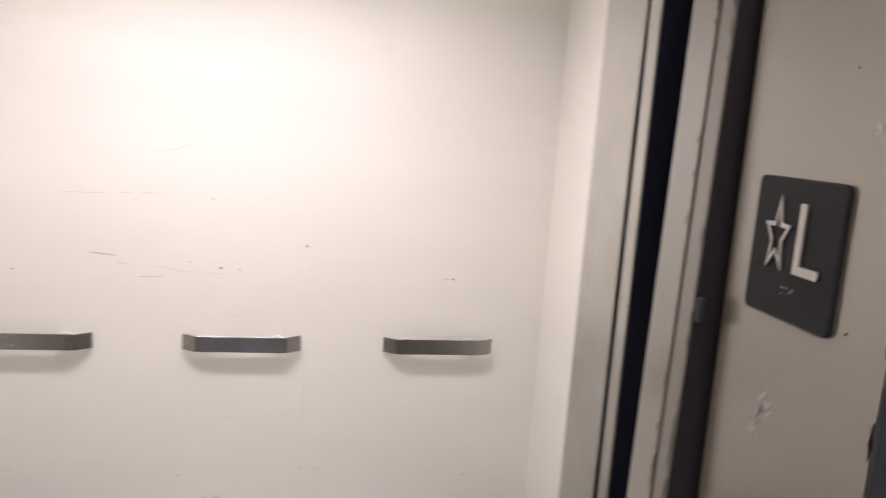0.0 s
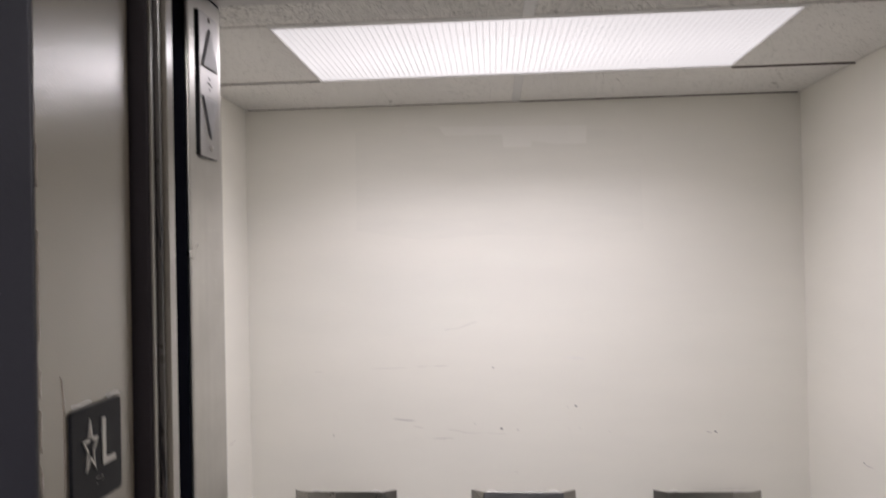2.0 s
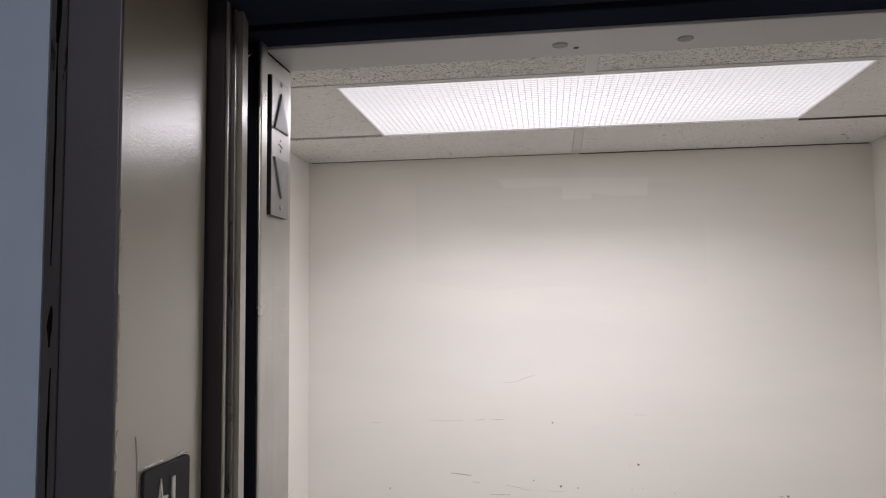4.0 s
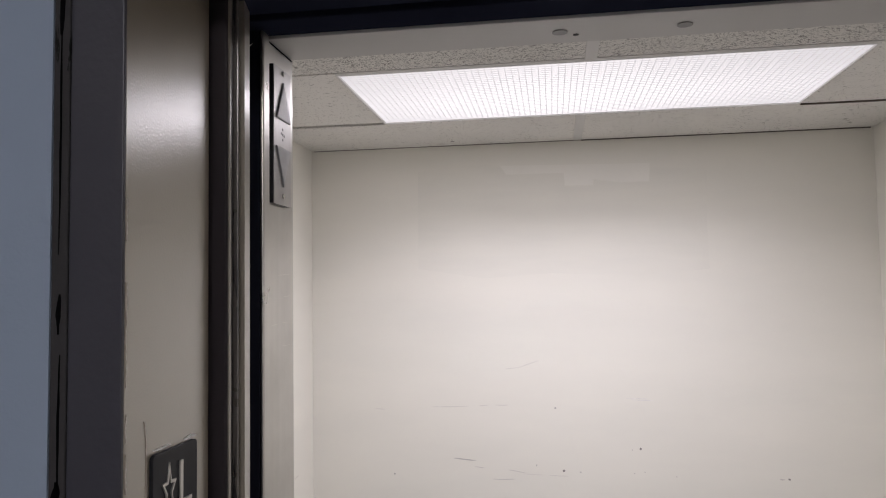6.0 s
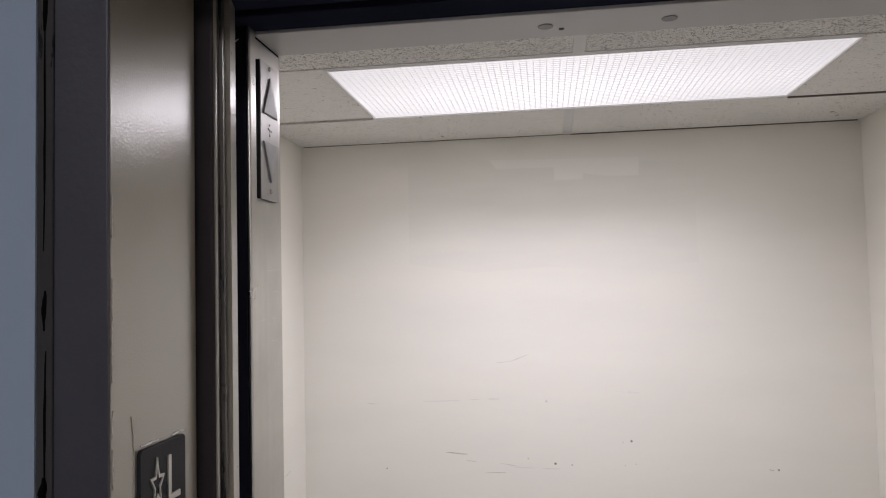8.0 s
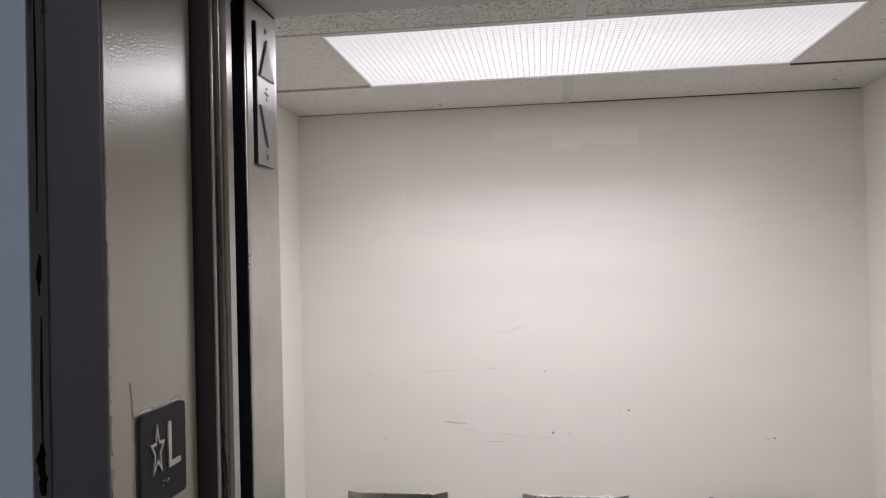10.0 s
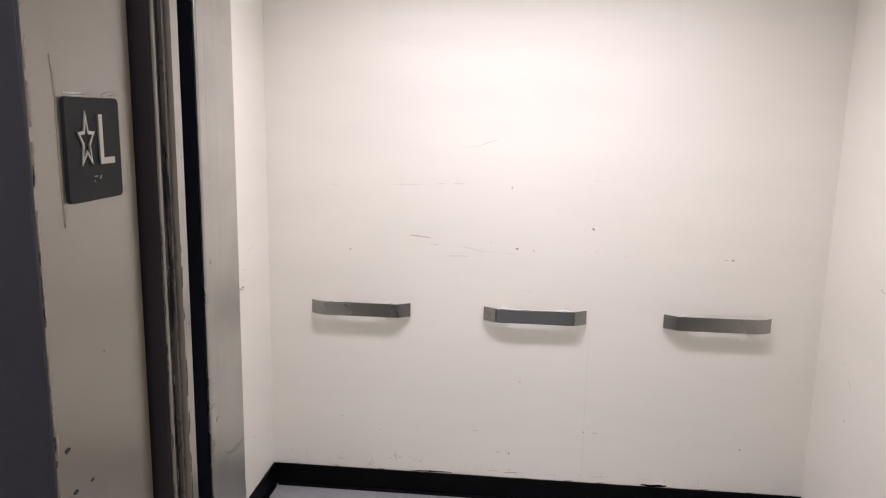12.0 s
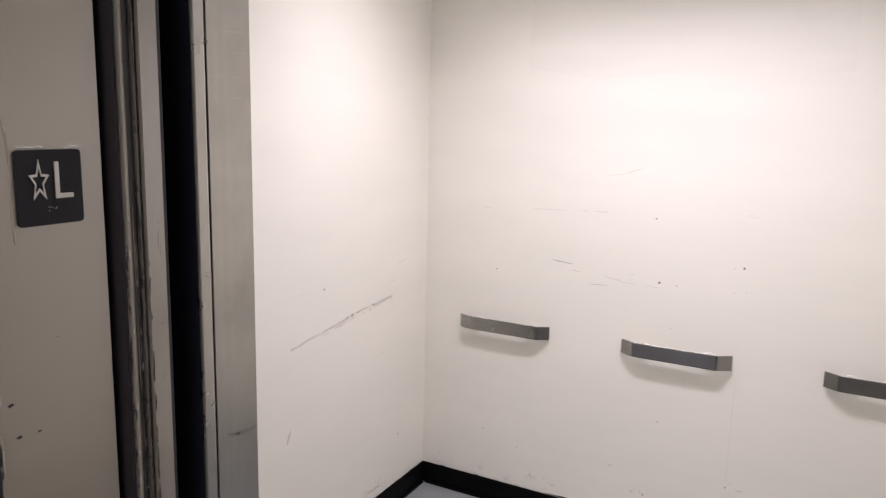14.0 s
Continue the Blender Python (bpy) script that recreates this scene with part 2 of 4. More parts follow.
def lens_material():
    """Prismatic acrylic lens lit by tubes that run along it: brighter along the tubes, dimmer to the ends."""
    m, nt, b = mat("glowing_prismatic_lens")
    b.inputs["Base Color"].default_value = (0.06, 0.06, 0.06, 1)
    b.inputs["Roughness"].default_value = 0.3
    geo = nt.nodes.new("ShaderNodeNewGeometry")
    sep = nt.nodes.new("ShaderNodeSeparateXYZ")
    nt.links.new(geo.outputs["Position"], sep.inputs["Vector"])

    def falloff(axis, centre, reach, low):
        d = nt.nodes.new("ShaderNodeMath")
        d.operation = "SUBTRACT"
        nt.links.new(sep.outputs[axis], d.inputs[0])
        d.inputs[1].default_value = centre
        a = nt.nodes.new("ShaderNodeMath")
        a.operation = "ABSOLUTE"
        nt.links.new(d.outputs[0], a.inputs[0])
        r = nt.nodes.new("ShaderNodeMapRange")
        r.interpolation_type = "SMOOTHSTEP"
        for key, value in (("From Min", 0.0), ("From Max", reach), ("To Min", 1.0), ("To Max", low)):
            r.inputs[key].default_value = value
        nt.links.new(a.outputs[0], r.inputs["Value"])
        return r.outputs["Result"]

    times = nt.nodes.new("ShaderNodeMath")
    times.operation = "MULTIPLY"
    nt.links.new(falloff("Y", 1.42, 0.36, 0.76), times.inputs[0])
    nt.links.new(falloff("X", -0.10, 0.78, 0.76), times.inputs[1])
    glow = nt.nodes.new("ShaderNodeMath")
    glow.operation = "MULTIPLY"
    nt.links.new(times.outputs[0], glow.inputs[0])
    glow.inputs[1].default_value = LENS_GLOW
    b.inputs["Emission Color"].default_value = (1.0, 0.94, 0.925, 1)
    nt.links.new(glow.outputs[0], b.inputs["Emission Strength"])
    return m


M_LENS = lens_material()
M_RIB = plain("lens_rib", (0.14, 0.14, 0.145), 0.4)
M_RIB.node_tree.nodes["Principled BSDF"].inputs["Emission Color"].default_value = (1.0, 0.97, 0.96, 1)
M_RIB.node_tree.nodes["Principled BSDF"].inputs["Emission Strength"].default_value = 0.70  # glow inside the acrylic


def glow_material(name, colour, strength):
    m, nt, b = mat(name)
    b.inputs["Emission Color"].default_value = (*colour, 1)
    b.inputs["Emission Strength"].default_value = strength
    return m


M_LANDLENS = glow_material("landing_lens", (1.0, 0.955, 0.91), LANDING_GLOW)


# ---- mesh helpers ----
def finish(name, bm, material, parent=None, label="", smooth=False):
    bmesh.ops.recalc_face_normals(bm, faces=bm.faces)
    me = bpy.data.meshes.new(name)
    bm.to_mesh(me)
    bm.free()
    for m in material if isinstance(material, (list, tuple)) else [material]:
        me.materials.append(m)
    if smooth:
        for p in me.polygons:
            p.use_smooth = True
        if smooth == "bends":
            me.set_sharp_from_angle(angle=radians(28))
    ob = new(name, me)
    if parent is not None:
        ob.parent = parent
    return tagged(ob, label)


def part(name, bm, material, parent, label="", smooth=False):
    return finish(name, bm, material, parent, label, smooth)


def structure(name, bm, material, label, category):
    return tagged(finish(name, bm, material), label, category, kind="structure")


def holder(name, at, label, category, group=""):
    ob = new(name)
    ob.empty_display_size = 0.05
    ob.matrix_basis = at
    return tagged(ob, label, category, group)


def add_box(bm, x0, x1, y0, y1, z0, z1, bevel=0.0, material=0):
    made = bmesh.ops.create_cube(bm, size=1.0)["verts"]
    for v in made:
        v.co = Vector(((x0 + x1) / 2 + v.co.x * (x1 - x0), (y0 + y1) / 2 + v.co.y * (y1 - y0), (z0 + z1) / 2 + v.co.z * (z1 - z0)))
    faces = {f for v in made for f in v.link_faces}
    for f in faces:
        f.material_index = material
    if bevel:
        edges = {e for v in made for e in v.link_edges}
        bmesh.ops.bevel(bm, geom=list(edges), offset=bevel, segments=2, affect="EDGES", profile=0.5)
    return bm


def box(x0, x1, y0, y1, z0, z1, bevel=0.0):
    return add_box(bmesh.new(), x0, x1, y0, y1, z0, z1, bevel)


def prism(outline, depth, bevel=0.0, holes=()):
    """A plate: a closed outline in the local xy plane, raised along z by depth."""
    bm = bmesh.new()
    base = [bm.verts.new((x, y, 0)) for x, y in outline]
    face = bm.faces.new(base)
    top = bmesh.ops.extrude_face_region(bm, geom=[face])
    up = [g for g in top["geom"] if isinstance(g, bmesh.types.BMVert)]
    bmesh.ops.translate(bm, verts=up, vec=(0, 0, depth))
    if bevel:
        edges = [e for e in bm.edges if all(abs(v.co.z - depth) < 1e-7 for v in e.verts)]
        bmesh.ops.bevel(bm, geom=edges, offset=bevel, segments=2, affect="EDGES", profile=0.5)
    return bm


def rounded(w, h, r, n=6):
    pts = []
    for cx, cy, a in ((w / 2 - r, h / 2 - r, 0), (-w / 2 + r, h / 2 - r, 90), (-w / 2 + r, -h / 2 + r, 180), (w / 2 - r, -h / 2 + r, 270)):
        for k in range(n + 1):
            t = radians(a + 90 * k / n)
            pts.append((cx + r * math.cos(t), cy + r * math.sin(t)))
    return pts


def disc(radius, depth, segments=24, at=(0, 0, 0), bevel=0.0):
    bm = prism([(radius * math.cos(2 * math.pi * k / segments), radius * math.sin(2 * math.pi * k / segments)) for k in range(segments)], depth, bevel)
    bmesh.ops.translate(bm, verts=bm.verts, vec=at)
    return bm


def profile_up(outline, z0, z1):
    """An upright moulding: a plan outline drawn up from z0 to z1."""
    bm = prism(outline, z1 - z0)
    bmesh.ops.translate(bm, verts=bm.verts, vec=(0, 0, z0))
    return bm


# ---- the car's shell ----
wall_back = structure("wall_back", box(-CW - 0.05, CW + 0.05, BACK, BACK + 0.05, FLOOR, CEIL + 0.02), M_WALL,
                      "cream laminated back wall of the lift car, scuffed", "wall")
wall_left = structure("wall_left", box(-CW - 0.05, -CW, RET1 - 0.01, BACK, FLOOR, CEIL + 0.02), M_WALL,
                      "cream side wall with a long dark scrape", "wall")
wall_right = structure("wall_right", box(CW, CW + 0.05, RET1 - 0.01, BACK, FLOOR, CEIL + 0.02), M_WALL,
                       "cream side wall of the lift car", "wall")
for name, x0, x1 in (("front_wall_left", -CW, JL - 0.014), ("front_wall_right", JR + 0.004, CW)):
    structure(name, box(x0, x1, RET1 - 0.012, RET1, FLOOR, CEIL), M_STEEL, "brushed steel inner front of the lift car", "wall")
structure("floor", box(-CW, CW, 0.335, BACK, FLOOR - 0.03, FLOOR), M_FLOOR, "speckled grey vinyl floor of the lift car", "floor")


def base_strip(x0, x1, y0, y1):
    """Rubber base with a thin toe bead along the floor."""
    bm = box(x0, x1, y0, y1, FLOOR, 0.100, 0.002)
    return bm


for name, x0, x1, y0, y1 in (("baseboard_back", -CW, CW, BACK - 0.009, BACK - 0.0005), ("baseboard_left", -CW + 0.0005, -CW + 0.009, RET1, BACK - 0.0095),
                             ("baseboard_right", CW - 0.009, CW - 0.0005, RET1, BACK - 0.0095)):
    structure(name, base_strip(x0, x1, y0, y1), M_BASE, "glossy black rubber base along the wall", "baseboard")
for name, x0, x1, y0, y1 in (("toe_bead_back", -CW + 0.022, CW - 0.022, BACK - 0.021, BACK - 0.0095), ("toe_bead_left", -CW + 0.0095, -CW + 0.021, RET1, BACK - 0.0215),
                             ("toe_bead_right", CW - 0.021, CW - 0.0095, RET1, BACK - 0.0215)):
    structure(name, box(x0, x1, y0, y1, FLOOR, FLOOR + 0.009, 0.003), M_BASE, "black toe bead at the foot of the base", "baseboard")

# ceiling: tiles in a grid, with the opening for the light
LX0, LX1, LY0, LY1 = -0.626, 0.644, 1.056, 1.596
bm = bmesh.new()
GAP = 0.0018
for x0, x1, y0, y1, which in ((-CW, -0.0125, RET1, 1.030, 0), (0.0125, CW, RET1, 1.030, 0),
                              (-CW, LX0 - 0.004, 1.034, 1.580, 1), (LX1 + 0.004, CW, 1.034, 1.600, 1),
                              (-CW, -0.0125, 1.606, BACK, 1), (0.0125, CW, 1.606, BACK, 1)):
    add_box(bm, x0 + GAP, x1 - GAP, y0 + GAP, y1 - GAP, CEIL, CEIL + 0.016, 0.0015, which)
for x0, x1, y0, y1 in ((-0.0142, 0.0142, RET1, 1.050), (-0.0142, 0.0142, 1.602, BACK)):
    add_box(bm, x0, x1, y0, y1, CEIL - 0.001, CEIL + 0.012, 0.0, 2)
add_box(bm, LX0 - 0.004, LX1 + 0.004, 1.0318, 1.0506, CEIL - 0.0005, CEIL + 0.012, 0.0, 2)
# first strip: rusty grid edge; the others stand for shade in the wall gap
for x0, x1, y0, y1, low in ((LX1 + 0.006, CW, 1.5985, 1.6065, 0.004), (0.014, CW - 0.01, BACK - 0.0040, BACK - 0.0002, 0.0032), (-CW + 0.01, 0.013, BACK - 0.0022, BACK - 0.0002, 0.0016)):
    add_box(bm, x0, x1, y0, y1, CEIL - low, CEIL + 0.012, 0.0, 4)
# black sheet above the tiles gives their gaps the shade
add_box(bm, -CW, CW, RET1, BACK, CEIL + 0.017, CEIL + 0.03, 0.0, 3)
structure("ceiling", bm, [M_TILE, M_TILE_FINE, M_TBAR, M_GAP_SHADE, M_RUST_SHADE], "off-white fissured mineral tile ceiling of the car", "ceiling")

# ---- steel front of the car, header, doors, landing frame ----
for side, jx, s, lip, d0, d1, r1 in (("left", JL - 0.010, -1, 0.0055, 0.3310, 0.3600, RET1), ("right", JR, 1, 0.0012, 0.3260, 0.3515, RET1 + 0.005)):
    x0, x1 = sorted((jx, jx + s * 0.06))
    col = structure("car_front_column_" + side, box(x0, x1, RET0, r1, FLOOR, HEAD - 0.0040, 0.0015), M_STEEL,
              "brushed stainless steel column beside the car entrance", "door frame")
    c0, c1 = sorted((jx + s * 0.0012, jx + s * 0.06))
    # black filler: the joint's shade as a solid box
    part("seam", box(c0, c1, RET0 + 0.001, RET1 - 0.001, HEAD - 0.0038, HEAD - 0.0002), M_GAP_SHADE, col, "black filler in the seam under the header")
    x0, x1 = sorted((jx - s * lip, jx + s * 0.001))
    leaf_edge = structure("car_door_" + side, box(x0, x1, d0, d1, FLOOR + 0.008, HEAD + 0.003, 0.0045 if s < 0 else 0.002), M_STEEL,
                          "brushed steel edge of the open car door", "door")
    x0, x1 = sorted((jx + s * 0.0013, jx + s * 0.56))
    a, b = sorted((jx + s * 0.009, jx + s * 0.05))
    # black box in the slot stands for its shade
    structure("slot_strip_" + side, box(a, b, d1 + 0.0003, RET0 - 0.0002, FLOOR, HEAD), M_GAP_SHADE, "dark slot beside the car door edge", "door frame")
    # black colour keeps the leaf as dark as the shaded gap before it
    part("leaf", box(x0, x1, d0 + 0.0035, d1 - 0.0005, FLOOR + 0.008, HEAD + 0.003), M_GAP_SHADE, leaf_edge, "black back of the car door leaf")
structure("car_header", box(-CW, CW, RET0 - 0.002, RET1, HEAD, CEIL + 0.03, 0.0015), M_HEADER,
          "grey painted header over the car entrance", "header")
# solid dark boxes stand where the cavity over the doors lies unlit
structure("door_track", box(-1.2, 1.2, 0.300, 0.3645, HEAD + 0.004, HEAD + 0.2, 0.002), M_NAVY,
          "dark door track over the car sill", "header")
structure("hoistway_header", box(-1.2, 1.2, 0.156, 0.262, HEAD - 0.002, HEAD + 0.2, 0.002), M_NAVY,
          "dark header over the landing doors", "header")
# black box added for the dark of the gap over the doors
structure("shaft_lid", box(-1.2, 1.2, 0.262, 0.300, HEAD + 0.12, HEAD + 0.2), M_GAP_SHADE, "black box for the shade of the shaft gap above the doors", "wall")
# added panels close the gap at the sides and keep it dark
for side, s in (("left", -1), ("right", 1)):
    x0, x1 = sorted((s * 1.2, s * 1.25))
    structure("shaft_wall_" + side, box(x0, x1, 0.15, 0.47, FLOOR - 0.2, HEAD + 0.2), M_GAP_SHADE, "black shaft wall beside the doors", "wall")

# landing doors slid open: two leaves a side, edges side by side
for side, jx, s in (("left", JL, -1), ("right", JR, 1)):
    door = holder("landing_door", pose(jx + s * 0.3, 0.2, FLOOR),
                  "open dark brown landing door with chipped taupe edges", "door", "landing doors")
    inv = Matrix.Translation((-(jx + s * 0.3), -0.2, -FLOOR))

    lean = Matrix.Identity(4)
    if s > 0:
        lean[0][2], lean[0][3] = 0.018, -0.018 * 1.22

    def tapered(name, x_front, x_rear, y0, y1, material, label):
        bm = profile_up([(jx - s * x_front, y0), (jx - s * x_rear, y1), (jx + s * 0.6, y1), (jx + s * 0.6, y0)], FLOOR + 0.008, HEAD - 0.004)
        bmesh.ops.transform(bm, matrix=inv @ lean, verts=bm.verts)
        return part(name, bm, material, door, label)

    def door_part(name, x_in, depth, y0, y1, material, bevel, label=""):
        a, b = sorted((jx - s * x_in, jx + s * depth))
        bm = box(a, b, y0, y1, FLOOR + 0.008, HEAD - 0.004, bevel)
        bmesh.ops.transform(bm, matrix=inv @ lean, verts=bm.verts)
        return part(name, bm, material, door, label)

    if s < 0:
        door_part("front_leaf", 0.0168, 0.6, 0.160, 0.1668, M_DOOR, 0.003, "dark brown leaf face")
        # rounded nose of the front leaf
        nose = [(JL + 0.0090 + 0.0064 * math.sin(radians(180 * k / 12)), 0.1750 - 0.0080 * math.cos(radians(180 * k / 12))) for k in range(13)]
        bm = profile_up(nose + [(JL - 0.6, 0.183), (JL - 0.6, 0.1670)], FLOOR + 0.008, HEAD - 0.004)
        bmesh.ops.transform(bm, matrix=inv, verts=bm.verts)
        part("front_edge", bm, M_EDGE, door, "taupe edge scraped along its length", "bends")
        door_part("groove", 0.010, 0.6, 0.1832, 0.1948, M_GROOVE, 0.001, "grimy groove")
        door_part("bead", 0.0165, 0.6, 0.1950, 0.1990, M_LIP, 0.0015, "scraped metal bead")
        door_part("inner_groove", 0.012, 0.6, 0.1992, 0.2040, M_GROOVE, 0.0006, "grimy groove")
        tapered("rear_edge", 0.0215, 0.0105, 0.2042, 0.2465, M_EDGE, "chipped taupe edge")
        door_part("rear_return", 0.003, 0.6, 0.2467, 0.2600, M_RETURN, 0.002, "dark back edge of the leaf")
    else:
        door_part("front_leaf", 0.0195, 0.6, 0.160, 0.1635, M_DOOR, 0.001, "dark brown leaf face")
        door_part("front_edge", 0.0190, 0.6, 0.1640, 0.1900, M_EDGE, 0.003, "chipped taupe edge")
        door_part("groove", 0.015, 0.6, 0.1902, 0.1930, M_GROOVE, 0.0005, "grimy groove")
        tapered("rear_edge", 0.0195, 0.0130, 0.1932, 0.2505, M_EDGE, "chipped taupe edge")

# landing frame: jambs and head, one pressed-metal frame
frame_ob = tagged(new("door_frame"), "pressed-metal lift door frame, taupe inside and charcoal outside", "door frame", kind="structure")
FW = 0.058
for side, jx, s in (("left", JL, -1), ("right", JR, 1)):
    x0, x1 = sorted((jx, jx + s * 0.03))
    part("jamb", box(x0, x1, WALL_Y + 0.0015, JAMB_END, FLOOR, HEAD + 0.01), M_JAMB, frame_ob, "glossy taupe enamel jamb with chips")
    x0, x1 = sorted((jx - s * 0.0004, jx + s * FW))
    part("face", box(x0, x1, WALL_Y - 0.004, WALL_Y + 0.0012, FLOOR, HEAD + FW, 0.0012), M_FRAME, frame_ob, "charcoal enamel frame face")
    x0, x1 = sorted((jx + s * (FW + 0.0003), jx + s * (FW + 0.018)))
    part("caulk", box(x0, x1, WALL_Y - 0.006, WALL_Y + 0.001, FLOOR, HEAD + FW, 0.0015), M_CAULK, frame_ob, "dark cracked caulk joint")
part("head", box(JL + 0.001, JR - 0.001, WALL_Y + 0.0015, JAMB_END, HEAD + 0.004, HEAD + 0.05, 0.001), M_NAVY, frame_ob, "dark head of the frame")
part("head_face", box(JL, JR, WALL_Y - 0.004, WALL_Y + 0.0012, HEAD + 0.002, HEAD + FW, 0.001), M_FRAME, frame_ob, "charcoal enamel frame face")

# ---- landing ----
LW, LB, LH = 2.2, -2.6, 2.55
OUT = FW + 0.0185
for name, x0, x1, z0 in (("wall_landing_left", -LW, JL - OUT, FLOOR), ("wall_landing_right", JR + OUT, LW, FLOOR), ("wall_landing_over", JL - OUT, JR + OUT, HEAD + FW)):
    structure(name, box(x0, x1, WALL_Y - 0.007, 0.148, z0, LH), M_BLUE, "pale blue painted landing wall", "wall")
structure("wall_landing_west", box(-LW - 0.1, -LW, LB, 0.148, FLOOR, LH), M_LANDING, "plain painted wall of the landing", "wall")
structure("wall_landing_east", box(LW, LW + 0.1, LB, 0.148, FLOOR, LH), M_LANDING, "plain painted wall of the landing", "wall")
structure("wall_landing_south", box(-LW - 0.1, LW + 0.1, LB - 0.1, LB, FLOOR, LH), M_LANDING, "plain painted wall of the landing", "wall")
structure("ceiling_landing", box(-LW - 0.1, LW + 0.1, LB - 0.1, 0.148, LH, LH + 0.1), M_LANDING, "plain white ceiling of the landing", "ceiling")
structure("floor_landing", box(-LW - 0.1, LW + 0.1, LB - 0.1, 0.262, FLOOR - 0.03, FLOOR), M_LFLOOR, "grey floor of the landing", "floor")

landing_light = holder("ceiling_light", pose(0, -1.7, LH), "dim white ceiling light of the landing", "light")
part("diffuser", box(-0.95, 0.95, -0.15, 0.15, -0.05, -0.003), M_LANDLENS, landing_light)


# ---- the car's ceiling light ----
def ceiling_light():
    cx, cy = (LX0 + LX1) / 2, (LY0 + LY1) / 2
    thing = holder("ceiling_light", pose(cx, cy, CEIL), "lit fluorescent ceiling light with a prismatic lens", "light")
    w, d = LX1 - LX0, LY1 - LY0
    lens = part("diffuser", box(-w / 2, w / 2, -d / 2, d / 2, 0.0045, 0.010), M_LENS, thing, "glowing prismatic acrylic lens")
    # prism joints of the lens
    bm = bmesh.new()
    nx, ny = 76, 32
    t = 0.0009
    quads = []
    for k in range(nx + 1):
        x = -w / 2 + w * k / nx
        quads.append((x - 0.0013, x + 0.0013, -d / 2, d / 2))
    for k in range(ny + 1):
        y = -d / 2 + d * k / ny
        quads.append((-w / 2, w / 2, y - t, y + t))
    for n, (x0, x1, y0, y1) in enumerate(quads):
        low = 0.0032 if n <= nx else 0.0036
        add_box(bm, x0, x1, y0, y1, low, 0.0044)
    tagged(part("ribs", bm, M_RIB, lens, "fine ribs between the prisms"), kind="stuff")
    r = 0.005
    for x0, x1, y0, y1 in ((-w / 2 - r, w / 2 + r, -d / 2 - r, -d / 2), (-w / 2 - r, w / 2 + r, d / 2, d / 2 + r),
                           (-w / 2 - r, -w / 2, -d / 2 + 0.0002, d / 2 - 0.0002), (w / 2, w / 2 + r, -d / 2 + 0.0002, d / 2 - 0.0002)):
        part("rim", box(x0, x1, y0, y1, -0.001, 0.012, 0.0008), M_TRIM, thing, "white metal rim")
    return thing


ceiling_light()


# ---- handrails on the back wall ----
STAND = 0.0385  # outer face of the bars off the wall


def rail_path(round_left, round_right):
    """Plan of the bar: x along the wall, y off it (negative), ends bent back to the wall."""
    def end(sharp):
        if sharp:
            # straight flap after a bend of small radius
            r = 0.030 if round_left or round_right else 0.010
            pts = [(0.1449 - 0.2905 * r + r * math.sin(radians(5.4 * k)), -STAND + r * (1 - math.cos(radians(5.4 * k)))) for k in range(7)]
            return [(0.189, -0.0110)] + pts[::-1]
        pts = []
        for k in range(9):
            a = radians(52 * k / 8)
            pts.append((0.128 + 0.0775 * math.sin(a), -STAND + 0.0690 * (1 - math.cos(a))))
        return pts[::-1]
    right = end(not round_right)
    left = [(-x, y) for x, y in end(not round_left)]
    return left + right[::-1]


def handrail(x, round_left, round_right, material, label):
    thing = holder("handrail", pose(x, BACK, 0.7565), label, "handrail", "handrails on the back wall")
    path = rail_path(round_left, round_right)
    bm = bmesh.new()
    h, t = 0.0262, 0.0032
    offs = []
    for k, (px, py) in enumerate(path):
        a = Vector(path[max(0, k - 1)])
        b = Vector(path[min(len(path) - 1, k + 1)])
        d = (b - a).normalized()
        n = Vector((-d.y, d.x))
        offs.append((Vector((px, py)), Vector((px, py)) + n * t))
    rings = []
    for o, i in offs:
        rings.append([bm.verts.new((o.x, o.y, -h)), bm.verts.new((o.x, o.y, h)), bm.verts.new((i.x, i.y, h)), bm.verts.new((i.x, i.y, -h))])
    for a, b in zip(rings, rings[1:]):
        for k in range(4):
            bm.faces.new((a[k], a[(k + 1) % 4], b[(k + 1) % 4], b[k]))
    bm.faces.new(rings[0][::-1])
    bm.faces.new(rings[-1])
    edges = [e for e in bm.edges if abs(abs(e.verts[0].co.z) - h) < 1e-6 and abs(e.verts[0].co.z - e.verts[1].co.z) < 1e-6]
    bmesh.ops.bevel(bm, geom=edges, offset=0.0009, segments=1, affect="EDGES")
    part("bar", bm, material, thing, "flat brushed steel bar with bent ends", "bends")
    if not (round_left or round_right):
        part("face_rim", box(-0.1420, 0.1420, -STAND - 0.0007, -STAND, -0.0256, 0.0256, 0.0002), M_RIM, thing, "dark rim round the face plate")
        part("face", box(-0.1400, 0.1400, -STAND - 0.0016, -STAND - 0.0008, -0.0236, 0.0240, 0.0003), M_BARMID, thing, "darker bluish face plate")
    for px in (-0.112, 0.112):
        bm = disc(0.026, 0.007, 28, bevel=0.0025)
        bmesh.ops.transform(bm, matrix=pose(px, -0.0003, -0.003, 90, 0, 0), verts=bm.verts)
        part("flange", bm, M_FLANGE, thing, "white round wall flange", smooth=False)
        bm = disc(0.011, 0.0275, 20)
        bmesh.ops.transform(bm, matrix=pose(px, -0.006, -0.004, 90, 0, 0), verts=bm.verts)
        part("post", bm, M_FLANGE, thing, "short white standoff post")
    return thing


handrail(-0.657, True, False, M_BAR, "flat brushed steel handrail with one curved end")
